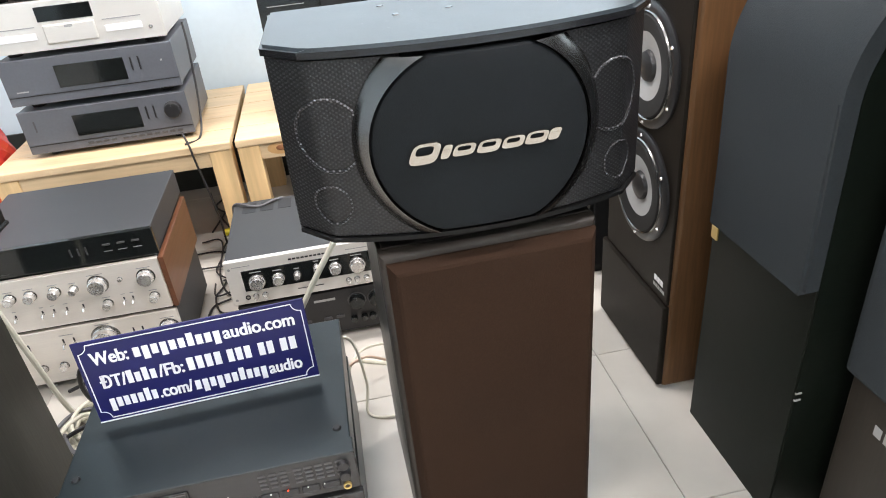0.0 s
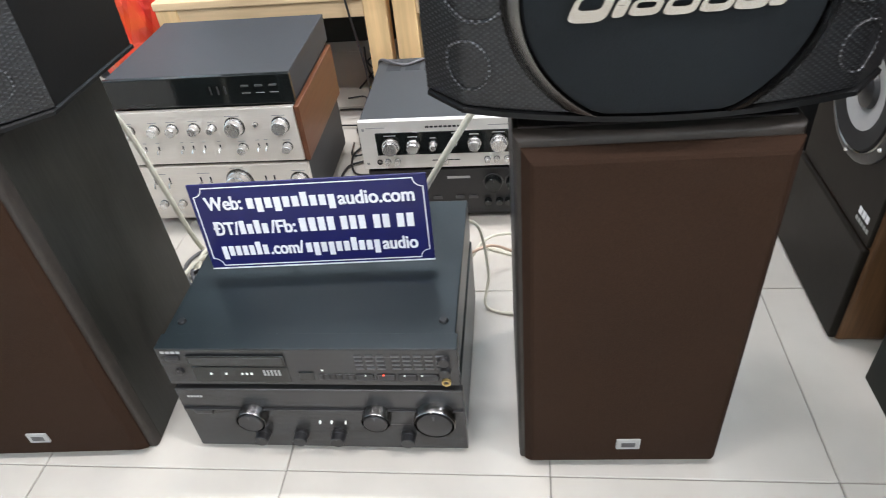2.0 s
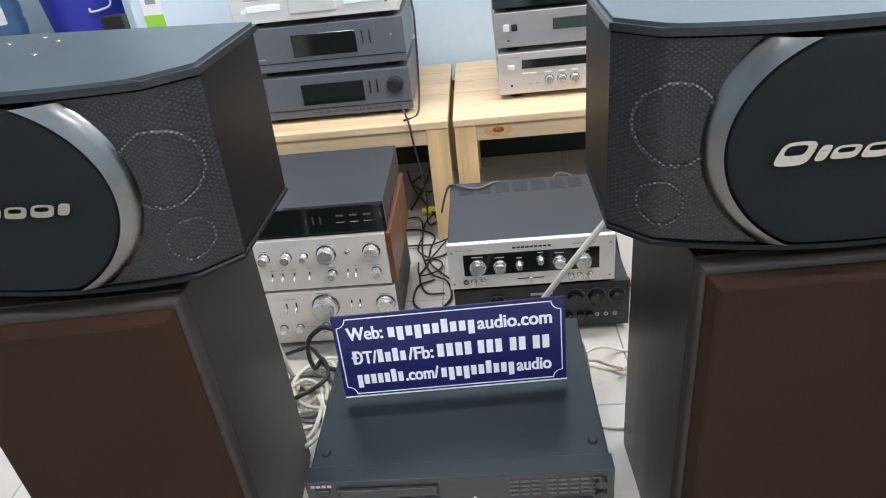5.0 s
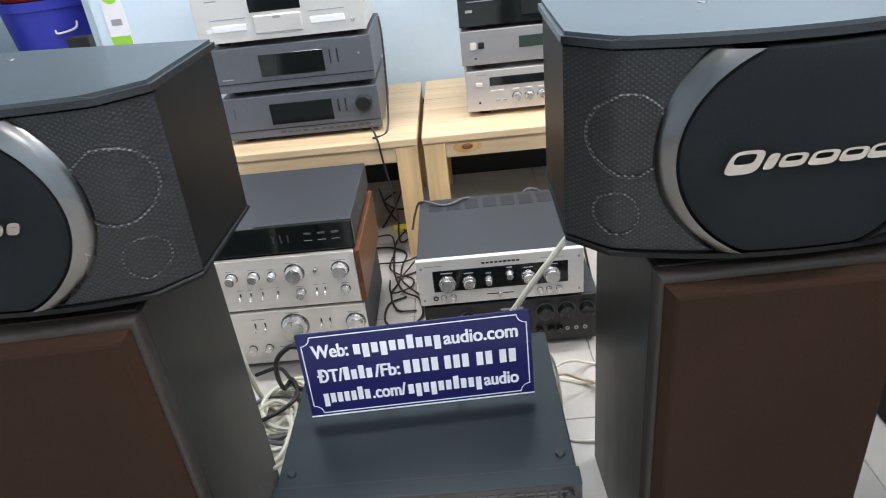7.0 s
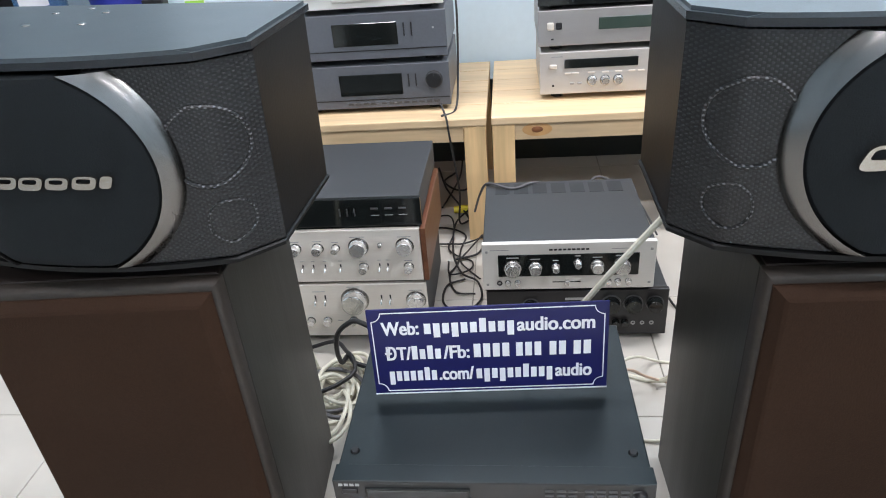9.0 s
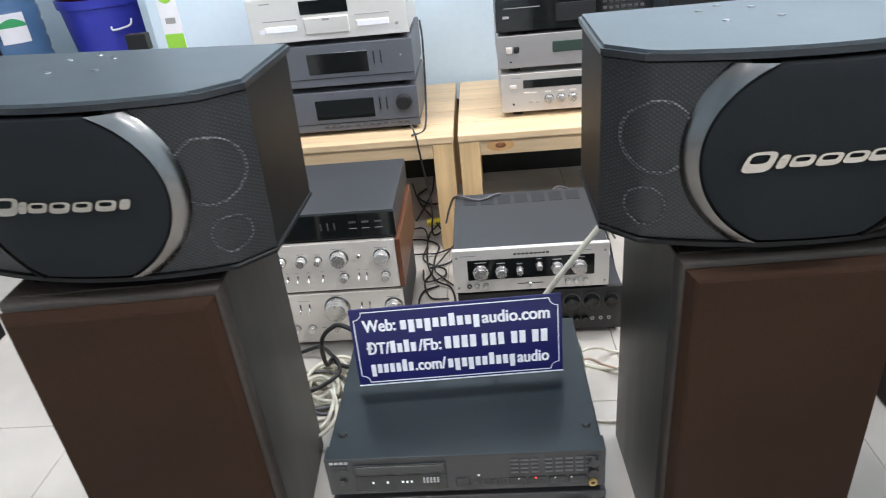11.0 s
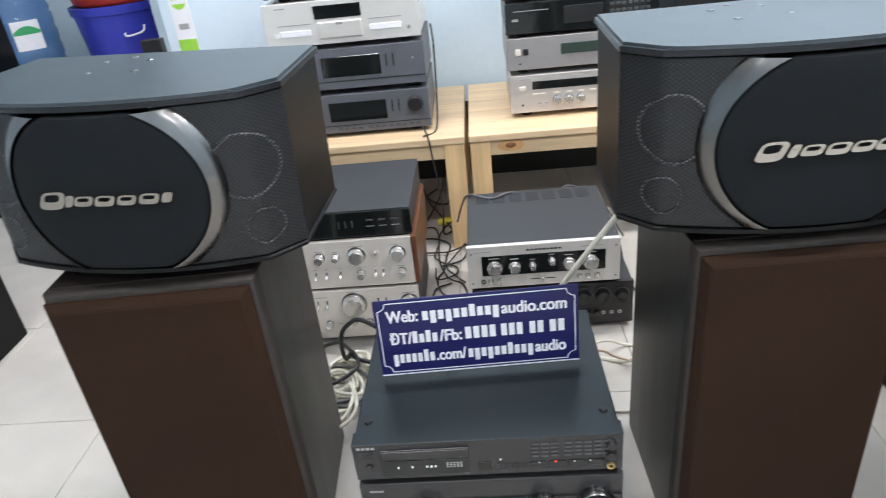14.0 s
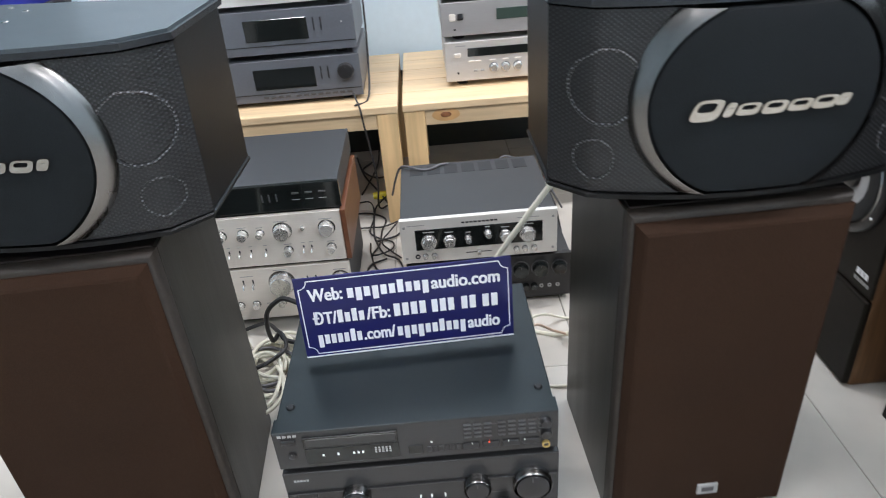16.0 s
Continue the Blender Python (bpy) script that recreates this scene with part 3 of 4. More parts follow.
for x in (-0.006, 0.09, 0.13):
    bars(amp_low, x, 0.062, 0.012, 0.002, M_BARS)
for x, z in ((0.036, 0.153), (0.176, 0.142), (-0.15, 0.142), (-0.045, 0.142)):
    bars(amp_low, x, z, 0.03, 0.0018, M_BARS)
amp_mid = unit("amplifier", pose(AX, AY, 0.160), 0.396, 0.33, 0.137, 0.008, M_GREYTOP, M_SILVER, "vintage silver amplifier with wooden cheeks in a stack", "amplifier", "silver amplifiers")
for s in (-1, 1):
    part("wooden_cheek", box(s * 0.2045 - 0.006, s * 0.2045 + 0.006, 0.002, 0.325, 0.006, 0.136, 0.002), M_WALNUT, amp_mid, "walnut side cheek")
for x, z, r in ((-0.177, 0.095, 0.0105), (-0.120, 0.095, 0.0105), (-0.078, 0.095, 0.011), (-0.028, 0.095, 0.011), (0.012, 0.095, 0.008), (0.0625, 0.096, 0.0185), (0.164, 0.096, 0.0165), (0.068, 0.045, 0.0095), (0.168, 0.044, 0.0095)):
    knob(amp_mid, x, z, r, 0.02)
    bars(amp_mid, x, z + r + 0.006, r * 1.8, 0.0016, M_BARS)
for x in (-0.155, -0.125, -0.069, -0.045, -0.018, 0.0165, 0.104, 0.1225):
    lever(amp_mid, x, 0.046, 0.014)
    bars(amp_mid, x, 0.062, 0.008, 0.0014, M_BARS)
knob(amp_mid, 0.110, 0.100, 0.0045, 0.008)
bars(amp_mid, -0.165, 0.045, 0.005, 0.005, M_BLACK, "jack")
tuner = unit("tuner", pose(AX + 0.002, AY + 0.006, 0.297), 0.406, 0.33, 0.070, 0.006, M_GREYTOP, M_GLOSS, "flat black tuner with grey top on silver amplifiers", "tuner")
for i in range(3):
    switch(tuner, 0.03 + i * 0.016, 0.040, 0.003, 0.018, 0.002, M_FAINT, "button")
for i in range(3):
    switch(tuner, 0.105 + i * 0.03, 0.048, 0.016, 0.004, 0.003, M_FAINT, "button")
    bars(tuner, 0.105 + i * 0.03, 0.032, 0.018, 0.0014, M_BARS)
bars(tuner, -0.13, 0.014, 0.06, 0.002, M_FAINT)

# champagne amplifier on a black one
lowamp = unit("amplifier", pose(0.135, 1.605, 0.0), 0.395, 0.33, 0.134, 0.014, M_GREYTOP, M_BLACK, "black amplifier with dark knobs under a silver one", "amplifier")
for x, z, r in ((0.075, 0.098, 0.018), (0.122, 0.098, 0.018), (0.168, 0.098, 0.016), (-0.10, 0.095, 0.016)):
    knob(lowamp, x, z, r, 0.018, M_GLOSS, cap=M_FAINT)
    smooth(part("knob_ring", lathe([(r * 1.05, -0.002), (r * 1.2, -0.002), (r * 1.22, 0.0005)], 24, "y", (x, 0, z)), M_FAINT, lowamp))
for x in (0.062, 0.087, 0.107):
    knob(lowamp, x, 0.048, 0.008, 0.012, M_GLOSS, cap=M_FAINT)
for x in (0.125, 0.145, 0.165):
    smooth(part("jack", lathe([(0.005, -0.002), (0.005, 0.001), (0.0025, 0.001), (0.0025, -0.002), (0.005, -0.002)], 14, "y", (x, 0, 0.046)), M_BARS, lowamp))
for x in (-0.15, -0.05, 0.0, 0.03):
    switch(lowamp, x, 0.06, 0.02, 0.008, 0.003, M_FAINT, "button")
bars(lowamp, 0.0, 0.112, 0.05, 0.006, M_BARS, "maker_mark")

MH = 0.123
champ = unit("amplifier", pose(0.114, 1.600, 0.134), 0.364, 0.315, MH, 0.008, M_GREYTOP, M_CHAMP, "vintage champagne amplifier with black dial strip on a black amplifier", "amplifier")
part("dial_strip", box(-0.148, 0.148, -0.0015, 0.001, 0.042, 0.096, 0.0008, 1), M_GLOSS, champ, "black control strip")
for x, z, r in ((-0.117, 0.066, 0.0165), (-0.069, 0.066, 0.0125), (-0.026, 0.067, 0.0075), (0.020, 0.077, 0.0075), (0.061, 0.068, 0.0125), (0.112, 0.067, 0.0165)):
    knob(champ, x, z, r, 0.02, y0=-0.0015)
    bars(champ, x, z + r + 0.007, r * 1.6, 0.002, M_BARS, y0=-0.0015)
for x in (-0.128, -0.107, 0.086, 0.106, 0.128):
    knob(champ, x, 0.026, 0.0058, 0.012)
smooth(part("headphone_jack", lathe([(0.006, -0.002), (0.006, 0.001), (0.0035, 0.001), (0.0035, -0.002), (0.006, -0.002)], 16, "y", (-0.146, 0, 0.026)), M_BLACK, champ))
part("slider_slot", box(-0.032, 0.028, -0.0008, 0.001, 0.0255, 0.0275, 0), M_BLACK, champ)
switch(champ, -0.002, 0.0265, 0.009, 0.012, 0.01, M_CHROME, "slider")
for i in range(9):
    bars(champ, -0.036 + i * 0.0095, 0.107, 0.007, 0.0042, M_BLACK, "maker_mark")
bars(champ, -0.145, 0.108, 0.04, 0.0018, M_BARS)
bars(champ, 0.115, 0.107, 0.05, 0.0018, M_BARS)
for x in (-0.172, 0.172):
    for z in (0.022, 0.104):
        switch(champ, x, z, 0.006, 0.006, 0.001, M_BARS, "screw")
for i in range(7):
    x = -0.155 + i * 0.045
    part("vent", box(x, x + 0.034, 0.245, 0.30, MH - 0.001, MH + 0.0006, 0), M_VENT, champ, "dark ventilation slot")

# ---- pine benches with stacks ----
BZ, BY0, BY1 = 0.371, 2.078, 2.66


def bench(m, length):
    t = thing("bench", m, "low pale pine bench with square legs", "bench", "pine benches")
    part("top", box(0, length, 0, BY1 - BY0, BZ - 0.022, BZ, 0.003, 2), M_PINE, t)
    part("front_rail", box(0.062, length - 0.062, 0.008, 0.030, BZ - 0.068, BZ - 0.0225, 0.002), M_PINE, t)
    part("back_rail", box(0.062, length - 0.062, BY1 - BY0 - 0.03, BY1 - BY0 - 0.008, BZ - 0.068, BZ - 0.0225, 0.002), M_PINE, t)
    for x in (0.002, length - 0.062):
        for y in (0.004, BY1 - BY0 - 0.064):
            part("leg", box(x, x + 0.060, y, y + 0.060, 0, BZ - 0.0225, 0.003, 2), M_PINE_V, t)
    return t


bench_l = bench(pose(-0.690, BY0, 0), 0.625)
bench_r = bench(pose(-0.052, BY0, 0), 1.25)
# a dark knot with a paler halo in the front rail, and finger-jointed boards in the tops
for rad, squash, depth, material, label in ((0.026, 1.7, 0.0076, M_HALO, "reddish halo of grain round a knot"), (0.0125, 1.45, 0.0070, M_KNOT, "dark brown knot in the pine")):
    knot = smooth(part("knot", lathe([(0, depth - 0.0004), (rad * 0.8, depth), (rad, 0.0084)], 20, "y", (0.122, 0, BZ - 0.040)), material, bench_r, label))
    for v in knot.data.vertices:
        v.co.x = 0.122 + (v.co.x - 0.122) * squash
        v.co.z = min(BZ - 0.0235, BZ - 0.040 + (v.co.z - BZ + 0.040) * 0.8)
for b, length in ((bench_l, 0.625), (bench_r, 1.25)):
    for y in (0.118, 0.236, 0.352, 0.468):
        part("board_joint", box(0.003, length - 0.003, y - 0.0007, y + 0.0007, BZ - 0.001, BZ + 0.0003, 0), M_HALO, b, "fine brown joint between boards")


def grey_deck(m, group):
    t = unit("hifi_deck", m, 0.44, 0.33, 0.132, 0.014, M_GREY, M_GREY, "slate grey hi-fi deck with dark display in a stack", "hi-fi unit", group)
    part("display", box(-0.085, 0.09, -0.002, 0.001, 0.050, 0.108, 0.0008, 1), M_GLOSS, t, "black display window")
    for x in (0.108, 0.128):
        part("slider_slot", box(x - 0.002, x + 0.002, -0.0015, 0.001, 0.070, 0.105, 0), M_BLACK, t)
    part("lower_groove", box(-0.218, 0.218, -0.001, 0.001, 0.036, 0.0385, 0), M_BLACK, t)
    return t


LX, LY = -0.382, 2.165
d1 = grey_deck(pose(LX, LY, BZ), "grey hi-fi stack")
knob(d1, 0.178, 0.088, 0.022, 0.018, M_BLACK, "black volume knob", cap=M_FAINT)
for i in range(12):
    switch(d1, -0.06 + i * 0.021 + (0.01 if i > 3 else 0), 0.027, 0.015, 0.007, 0.002, M_FAINT, "button")
bars(d1, -0.185, 0.09, 0.004, 0.03, M_FAINT)
d2 = grey_deck(pose(LX, LY, BZ + 0.135), "grey hi-fi stack")
bars(d2, -0.18, 0.05, 0.03, 0.003, M_BARS)
bars(d2, 0.185, 0.088, 0.005, 0.005, M_BARS)
d3 = unit("disc_changer", pose(LX - 0.006, LY, BZ + 0.270), 0.446, 0.33, 0.132, 0.012, M_CHAMP, M_CHAMP, "silver disc changer with black display on grey decks", "hi-fi unit")
part("display", box(-0.075, 0.060, -0.002, 0.001, 0.082, 0.118, 0.0008, 1), M_GLOSS, d3)
part("drawer", box(-0.068, 0.058, -0.006, 0.001, 0.028, 0.074, 0.003, 2), M_CHAMP, d3)
part("drawer_notch", box(-0.015, 0.005, -0.0068, -0.005, 0.064, 0.071, 0.0005, 1), M_BARS, d3)
for x in (-0.135, 0.125):
    part("button_bar", box(x - 0.045, x + 0.045, -0.003, 0.001, 0.040, 0.056, 0.001, 1), M_WHITE, d3, "pale button bar")
    part("groove", box(x - 0.048, x + 0.048, -0.0008, 0.001, 0.070, 0.0725, 0), M_BARS, d3)
bars(d3, -0.19, 0.045, 0.014, 0.012, M_WHITE)
bars(d3, -0.17, 0.118, 0.03, 0.003, M_BARS)
knob(d3, 0.19, 0.040, 0.004, 0.004)
d4 = unit("disc_player", pose(LX - 0.004, LY + 0.01, BZ + 0.402), 0.43, 0.30, 0.095, 0.012, M_BLACK, M_GLOSS, "black disc player on the silver changer", "hi-fi unit")
bars(d4, 0.0, 0.03, 0.10, 0.0025, M_BARS)
bars(d4, -0.15, 0.028, 0.05, 0.008, M_FAINT)

RX, RY = 0.298, 2.205
e1 = unit("receiver", pose(RX, RY, BZ), 0.432, 0.33, 0.130, 0.016, M_DULL, M_DULL, "silver stereo receiver with black display on the bench", "hi-fi unit", "silver hi-fi stack")
part("display", box(-0.150, 0.045, -0.002, 0.001, 0.086, 0.110, 0.0008, 1), M_GLOSS, e1, "black display window")
switch(e1, -0.180, 0.092, 0.02, 0.012, 0.003, M_SILVER, "power_button")
for x in (-0.075, -0.040, -0.005):
    knob(e1, x, 0.050, 0.0115, 0.014)
for x in (-0.140, -0.120, -0.078, -0.04, -0.005, 0.03, 0.055):
    switch(e1, x, 0.072, 0.018, 0.004, 0.002, M_SILVER, "button")
for x in (-0.128, -0.108):
    switch(e1, x, 0.044, 0.012, 0.006, 0.002, M_BARS, "button")
knob(e1, 0.15, 0.075, 0.024, 0.02)
bars(e1, -0.18, 0.040, 0.006, 0.006, M_BLACK, "jack")
bars(e1, -0.17, 0.118, 0.03, 0.003, M_BARS)
e2 = unit("tuner", pose(RX - 0.003, RY, BZ + 0.133), 0.436, 0.33, 0.106, 0.014, M_GREYFACE, M_GREYFACE, "silver tuner with greenish display in a stack", "hi-fi unit", "silver hi-fi stack")
part("display", box(-0.06, 0.10, -0.002, 0.001, 0.052, 0.082, 0.0008, 1), mat("green_window", (0.035, 0.055, 0.045), 0.2, 0, 0.1, 30, 5, 0), e2, "dark greenish display")
switch(e2, -0.185, 0.066, 0.018, 0.02, 0.003, M_SILVER, "button")
switch(e2, -0.163, 0.066, 0.016, 0.018, 0.002, M_BLACK, "button")
bars(e2, -0.18, 0.032, 0.007, 0.004, M_BLACK, "jack")
e3 = unit("disc_player", pose(RX - 0.003, RY, BZ + 0.240), 0.436, 0.33, 0.096, 0.010, M_BLACK, M_GLOSS, "black disc player in a silver hi-fi stack", "hi-fi unit", "silver hi-fi stack")
bars(e3, -0.145, 0.074, 0.10, 0.002, M_BARS)
bars(e3, -0.19, 0.050, 0.018, 0.007, M_BARS)
part("display", box(-0.05, 0.06, -0.0015, 0.001, 0.03, 0.078, 0.0008, 1), M_BLACK, e3)
for j in range(3):
    for i in range(7):
        switch(e3, 0.085 + i * 0.017, 0.072 - j * 0.018, 0.011, 0.008, 0.002, M_FAINT, "button")
e4 = unit("cassette_deck", pose(RX - 0.003, RY + 0.012, BZ + 0.336), 0.42, 0.30, 0.11, 0.010, M_CHAMP, M_CHAMP, "silver cassette deck with wooden sides on top of a stack", "hi-fi unit", "silver hi-fi stack")
for s in (-1, 1):
    part("wooden_cheek", box(s * 0.2165 - 0.006, s * 0.2165 + 0.006, 0.0, 0.30, 0.008, 0.11, 0.002), M_WALNUT, e4)
bars(e4, -0.12, 0.03, 0.10, 0.008, M_BARS)
f1 = unit("receiver", pose(RX + 0.475, RY - 0.01, BZ), 0.44, 0.34, 0.15, 0.014, M_GREYTOP, M_BLACK, "black receiver on the pine bench", "hi-fi unit", "black hi-fi stack")
f2 = unit("receiver", pose(RX + 0.475, RY - 0.01, BZ + 0.15), 0.44, 0.34, 0.185, 0.014, M_GREYTOP, M_BLACK, "black receiver with grey top on another", "hi-fi unit", "black hi-fi stack")
for f in (f1, f2):
    knob(f, 0.14, 0.08, 0.024, 0.02, M_GLOSS, cap=M_FAINT)


# ---- tall speakers on either side ----
def woofer(t, x, z, r):
    w = smooth(part("woofer", lathe([(r * 1.22, 0.0), (r * 1.22, -0.004), (r * 1.17, -0.008), (r * 1.06, -0.009), (r * 1.02, -0.007)], 48, "y", (x, 0, z)), M_BLACK, t, "black woofer with pale cone"))
    smooth(part("surround", lathe([(r * 1.02, -0.007), (r * 0.97, -0.0125), (r * 0.80, -0.0125), (r * 0.66, -0.009)], 48, "y", (x, 0, z)), M_RUBBER, w, "black rubber surround"))
    smooth(part("chrome_ring", lathe([(r * 1.05, -0.0088), (r * 1.03, -0.0115), (r * 1.0, -0.0088)], 48, "y", (x, 0, z)), M_BAND, w))
    smooth(part("cone", lathe([(r * 0.665, -0.009), (r * 0.5, -0.006), (r * 0.33, -0.0025), (r * 0.28, -0.001)], 48, "y", (x, 0, z)), M_CONE, w, "pale grey cone"))
    smooth(part("dust_cap", lathe([(r * 0.31, -0.002), (r * 0.28, -0.009), (r * 0.17, -0.014), (0, -0.016)], 32, "y", (x, 0, z)), M_BLACK, w, "black dust cap"))
    for i in range(6):
        a = math.pi * (i + 0.5) / 3
        smooth(part("screw", lathe([(0, -0.0105), (0.003, -0.0105), (0.004, -0.008)], 10, "y", (x + r * 1.12 * math.cos(a), 0, z + r * 1.12 * math.sin(a))), M_CHROME, w))
    return w


tower = thing("tower_speaker", pose(0.800, 1.370, 0, 0, 0, -90), "tall oak tower loudspeaker with two pale-coned woofers", "loudspeaker")
bm = box(-0.148, 0.148, 0.004, 0.36, 0.0, 1.08, 0.010, 3)
part("cabinet", bm, M_OAK, tower, "brown oak veneer cabinet")
bm = box(-0.144, 0.144, 0.0, 0.008, 0.205, 1.075, 0.003)
part("baffle", bm, M_BAFFLE, tower, "dark brown front baffle")
part("plinth_panel", box(-0.157, 0.146, -0.006, 0.008, 0.006, 0.203, 0.005, 3), M_BAFFLE, tower, "dark lower front panel")
for z in (0.407, 0.640, 0.873):
    woofer(tower, 0.010, z, 0.092)
for i in range(3):
    bars(tower, 0.094 + i * 0.0125, 0.243, 0.010, 0.012, M_WHITE, "maker_mark")
for i in range(5):
    bars(tower, 0.090 + i * 0.0095, 0.227, 0.007, 0.007, M_BARS)

rear = thing("floor_speaker", pose(0.962, 1.683, 0), "plain black floor loudspeaker behind the oak tower", "loudspeaker")
part("cabinet", box(-0.14, 0.14, 0.0, 0.28, 0.0, 0.62, 0.004, 2), M_SIDE, rear, "satin black cabinet")
part("grille", box(-0.13, 0.13, -0.014, -0.0005, 0.03, 0.60, 0.006, 2), M_BLACKCLOTH, rear, "black cloth grille")

big = thing("tower_speaker", pose(0.826, 1.028, 0, 0, 0, -90), "tall black tower loudspeaker with grey cloth grille", "loudspeaker")
def waterfall(x0, x1, y0, y1, z0, z1, r, bevel):
    """A slab whose front curves back into the top; x across, y0 the front."""
    pts = [(y1, z0), (y0, z0)]
    pts += [(y0 + r - r * math.cos(a), z1 - r + r * math.sin(a)) for a in [math.pi / 2 * i / 14 for i in range(15)]]
    pts += [(y1, z1)]
    b = prism(pts, x0, x1, 0)
    for v in b.verts:
        v.co = Vector((v.co.z, v.co.x, v.co.y))
    caps = [f for f in b.faces if len(f.verts) > 6]
    bmesh.ops.bevel(b, geom=list({e for f in caps for e in f.edges}), offset=bevel, segments=2, affect="EDGES")
    return b


smooth(part("cabinet", waterfall(-0.118, 0.138, 0.0, 0.38, 0.0, 0.855, 0.15, 0.003), M_GREENBLACK, big, "satin green-black cabinet"), 30)
smooth(part("grille", waterfall(-0.098, 0.1365, -0.024, 0.30, 0.445, 0.879, 0.17, 0.006), M_GREYCLOTH, big, "grey cloth grille wrapping over the top"), 30)
part("badge", box(-0.118, -0.100, -0.003, 0.001, 0.400, 0.424, 0.001, 1), M_BRASS, big, "small brass plate")
for z in (0.255, 0.268):
    part("edge_chip", box(0.1355, 0.1392, 0.001, 0.012, z, z + 0.004, 0.001, 1), M_BARS, big, "pale chip in the paint")
big2 = thing("tower_speaker", pose(0.885, 0.725, 0, 0, 0, -90), "dark brown tower loudspeaker with grey grille", "loudspeaker")
part("cabinet", box(-0.135, 0.135, 0.0, 0.36, 0.0, 1.05, 0.004, 2), M_DARKBROWN, big2, "dark brown cabinet")
part("grille", box(-0.134, 0.134, -0.022, -0.0005, 0.335, 1.03, 0.010, 3), M_GREYCLOTH, big2, "grey cloth grille")
for i in range(6):
    bars(big2, -0.072 + i * 0.018, 0.268, 0.013, 0.017, M_BARS, "maker_mark")

lsp = thing("floor_speaker", pose(-1.36, 1.612, 0, 0, 0, 90), "black floor loudspeaker standing on white tiles", "loudspeaker")
part("cabinet", box(-0.135, 0.135, 0.0, 0.34, 0.0, 0.80, 0.004, 2), M_SIDE, lsp, "satin black cabinet")
part("grille", box(-0.125, 0.125, -0.014, -0.0005, 0.22, 0.78, 0.006, 2), M_BLACKCLOTH, lsp)
ltall = thing("tower_speaker", pose(-2.085, 2.62, 0, 0, 0, 0), "tall black tower loudspeaker near the recess", "loudspeaker")
part("cabinet", box(-0.20, 0.20, 0.0, 0.30, 0.0, 1.30, 0.004, 2), M_SIDE, ltall)
part("grille", box(-0.185, 0.185, -0.014, -0.0005, 0.30, 1.27, 0.006, 2), M_BLACKCLOTH, ltall)

# ---- recess: jug, bucket, basin ----
cab = thing("low_cabinet", pose(-1.66, 2.86, 0), "low dark cabinet in the recess", "cabinet")
part("body", box(-0.40, 0.40, 0.0, 0.42, 0.02, 0.40, 0.003), M_DARKBROWN, cab)
part("plinth", box(-0.34, 0.34, 0.02, 0.40, 0.0, 0.022, 0), M_BLACK, cab)
jug = thing("water_jug", pose(-1.915, 3.06, 0.40), "clear blue plastic water jug with ribbed sides", "water jug")
prof = [(0, 0.0), (0.125, 0.0), (0.133, 0.012)]
for i in range(5):
    z = 0.03 + i * 0.062
    prof += [(0.134, z), (0.134, z + 0.040), (0.129, z + 0.046), (0.129, z + 0.054)]
prof += [(0.133, 0.345), (0.118, 0.39), (0.06, 0.43), (0.03, 0.44), (0.03, 0.475)]
prof += [(max(0.0, q - 0.004), min(0.470, z + 0.004) if z < 0.02 else z) for q, z in reversed(prof)]
smooth(part("bottle", lathe(prof, 48, "z"), M_JUG, jug, "blue translucent bottle"), 50)
lb = bmesh.new()
g = []
for i in range(9):
    a = radians(-72 + i * 5.6)
    g.append([lb.verts.new((0.1365 * math.cos(a), 0.1365 * math.sin(a), z)) for z in (0.195, 0.31)])
for a, b in zip(g, g[1:]):
    lb.faces.new((a[0], b[0], b[1], a[1]))
lab = smooth(part("label", lb, M_WHITE, jug, "white paper label with a green hill"))
lb = bmesh.new()
g = []
for i in range(9):
    a = radians(-71 + i * 5.4)
    top = 0.268 + 0.022 * math.sin(i / 8 * math.pi)
    g.append([lb.verts.new((0.1372 * math.cos(a), 0.1372 * math.sin(a), z)) for z in (0.257, top)])
for a, b in zip(g, g[1:]):
    lb.faces.new((a[0], b[0], b[1], a[1]))
part("label_print", lb, M_LEAF, lab)

bucket = thing("bucket", pose(-1.472, 3.06, 0.40), "blue plastic bucket with white grip", "bucket")
smooth(part("shell", lathe([(0, 0), (0.138, 0), (0.144, 0.01), (0.176, 0.305), (0.185, 0.307), (0.188, 0.338), (0.180, 0.340), (0.171, 0.33), (0.138, 0.02), (0, 0.015)], 48, "z"), M_BUCKET, bucket, "blue plastic shell"), 40)
smooth(part("handle", tube([(0.070, -0.150, 0.232), (0.080, -0.160, 0.222), (0.110, -0.146, 0.224), (0.135, -0.122, 0.232), (0.137, -0.106, 0.252)], 0.004), M_WHITE, bucket, "white plastic grip"))
basin = thing("basin", pose(-1.455, 3.06, 0.7404), "red plastic basin resting on a bucket", "basin")
smooth(part("shell", lathe([(0, 0), (0.165, 0), (0.178, 0.012), (0.212, 0.15), (0.224, 0.152), (0.224, 0.158), (0.206, 0.156), (0.172, 0.018), (0, 0.012)], 48, "z"), M_BASIN, basin), 40)

# sticker on the wall
stk = thing("wall_sticker", pose(-1.066, 2.6985, 0.55), "narrow white paper strip with green foot on the wall", "sticker")
part("paper", box(-0.035, 0.035, -0.002, 0.001, 0.0, 0.42, 0), M_WHITE, stk)
part("green_foot", box(-0.034, 0.034, -0.0028, -0.001, 0.0, 0.07, 0), M_GREEN, stk, "bright green printed foot")
part("green_spot", lathe([(0, -0.0028), (0.026, -0.0028), (0.026, -0.001)], 24, "y", (0, 0, 0.20)), M_GREEN, stk)
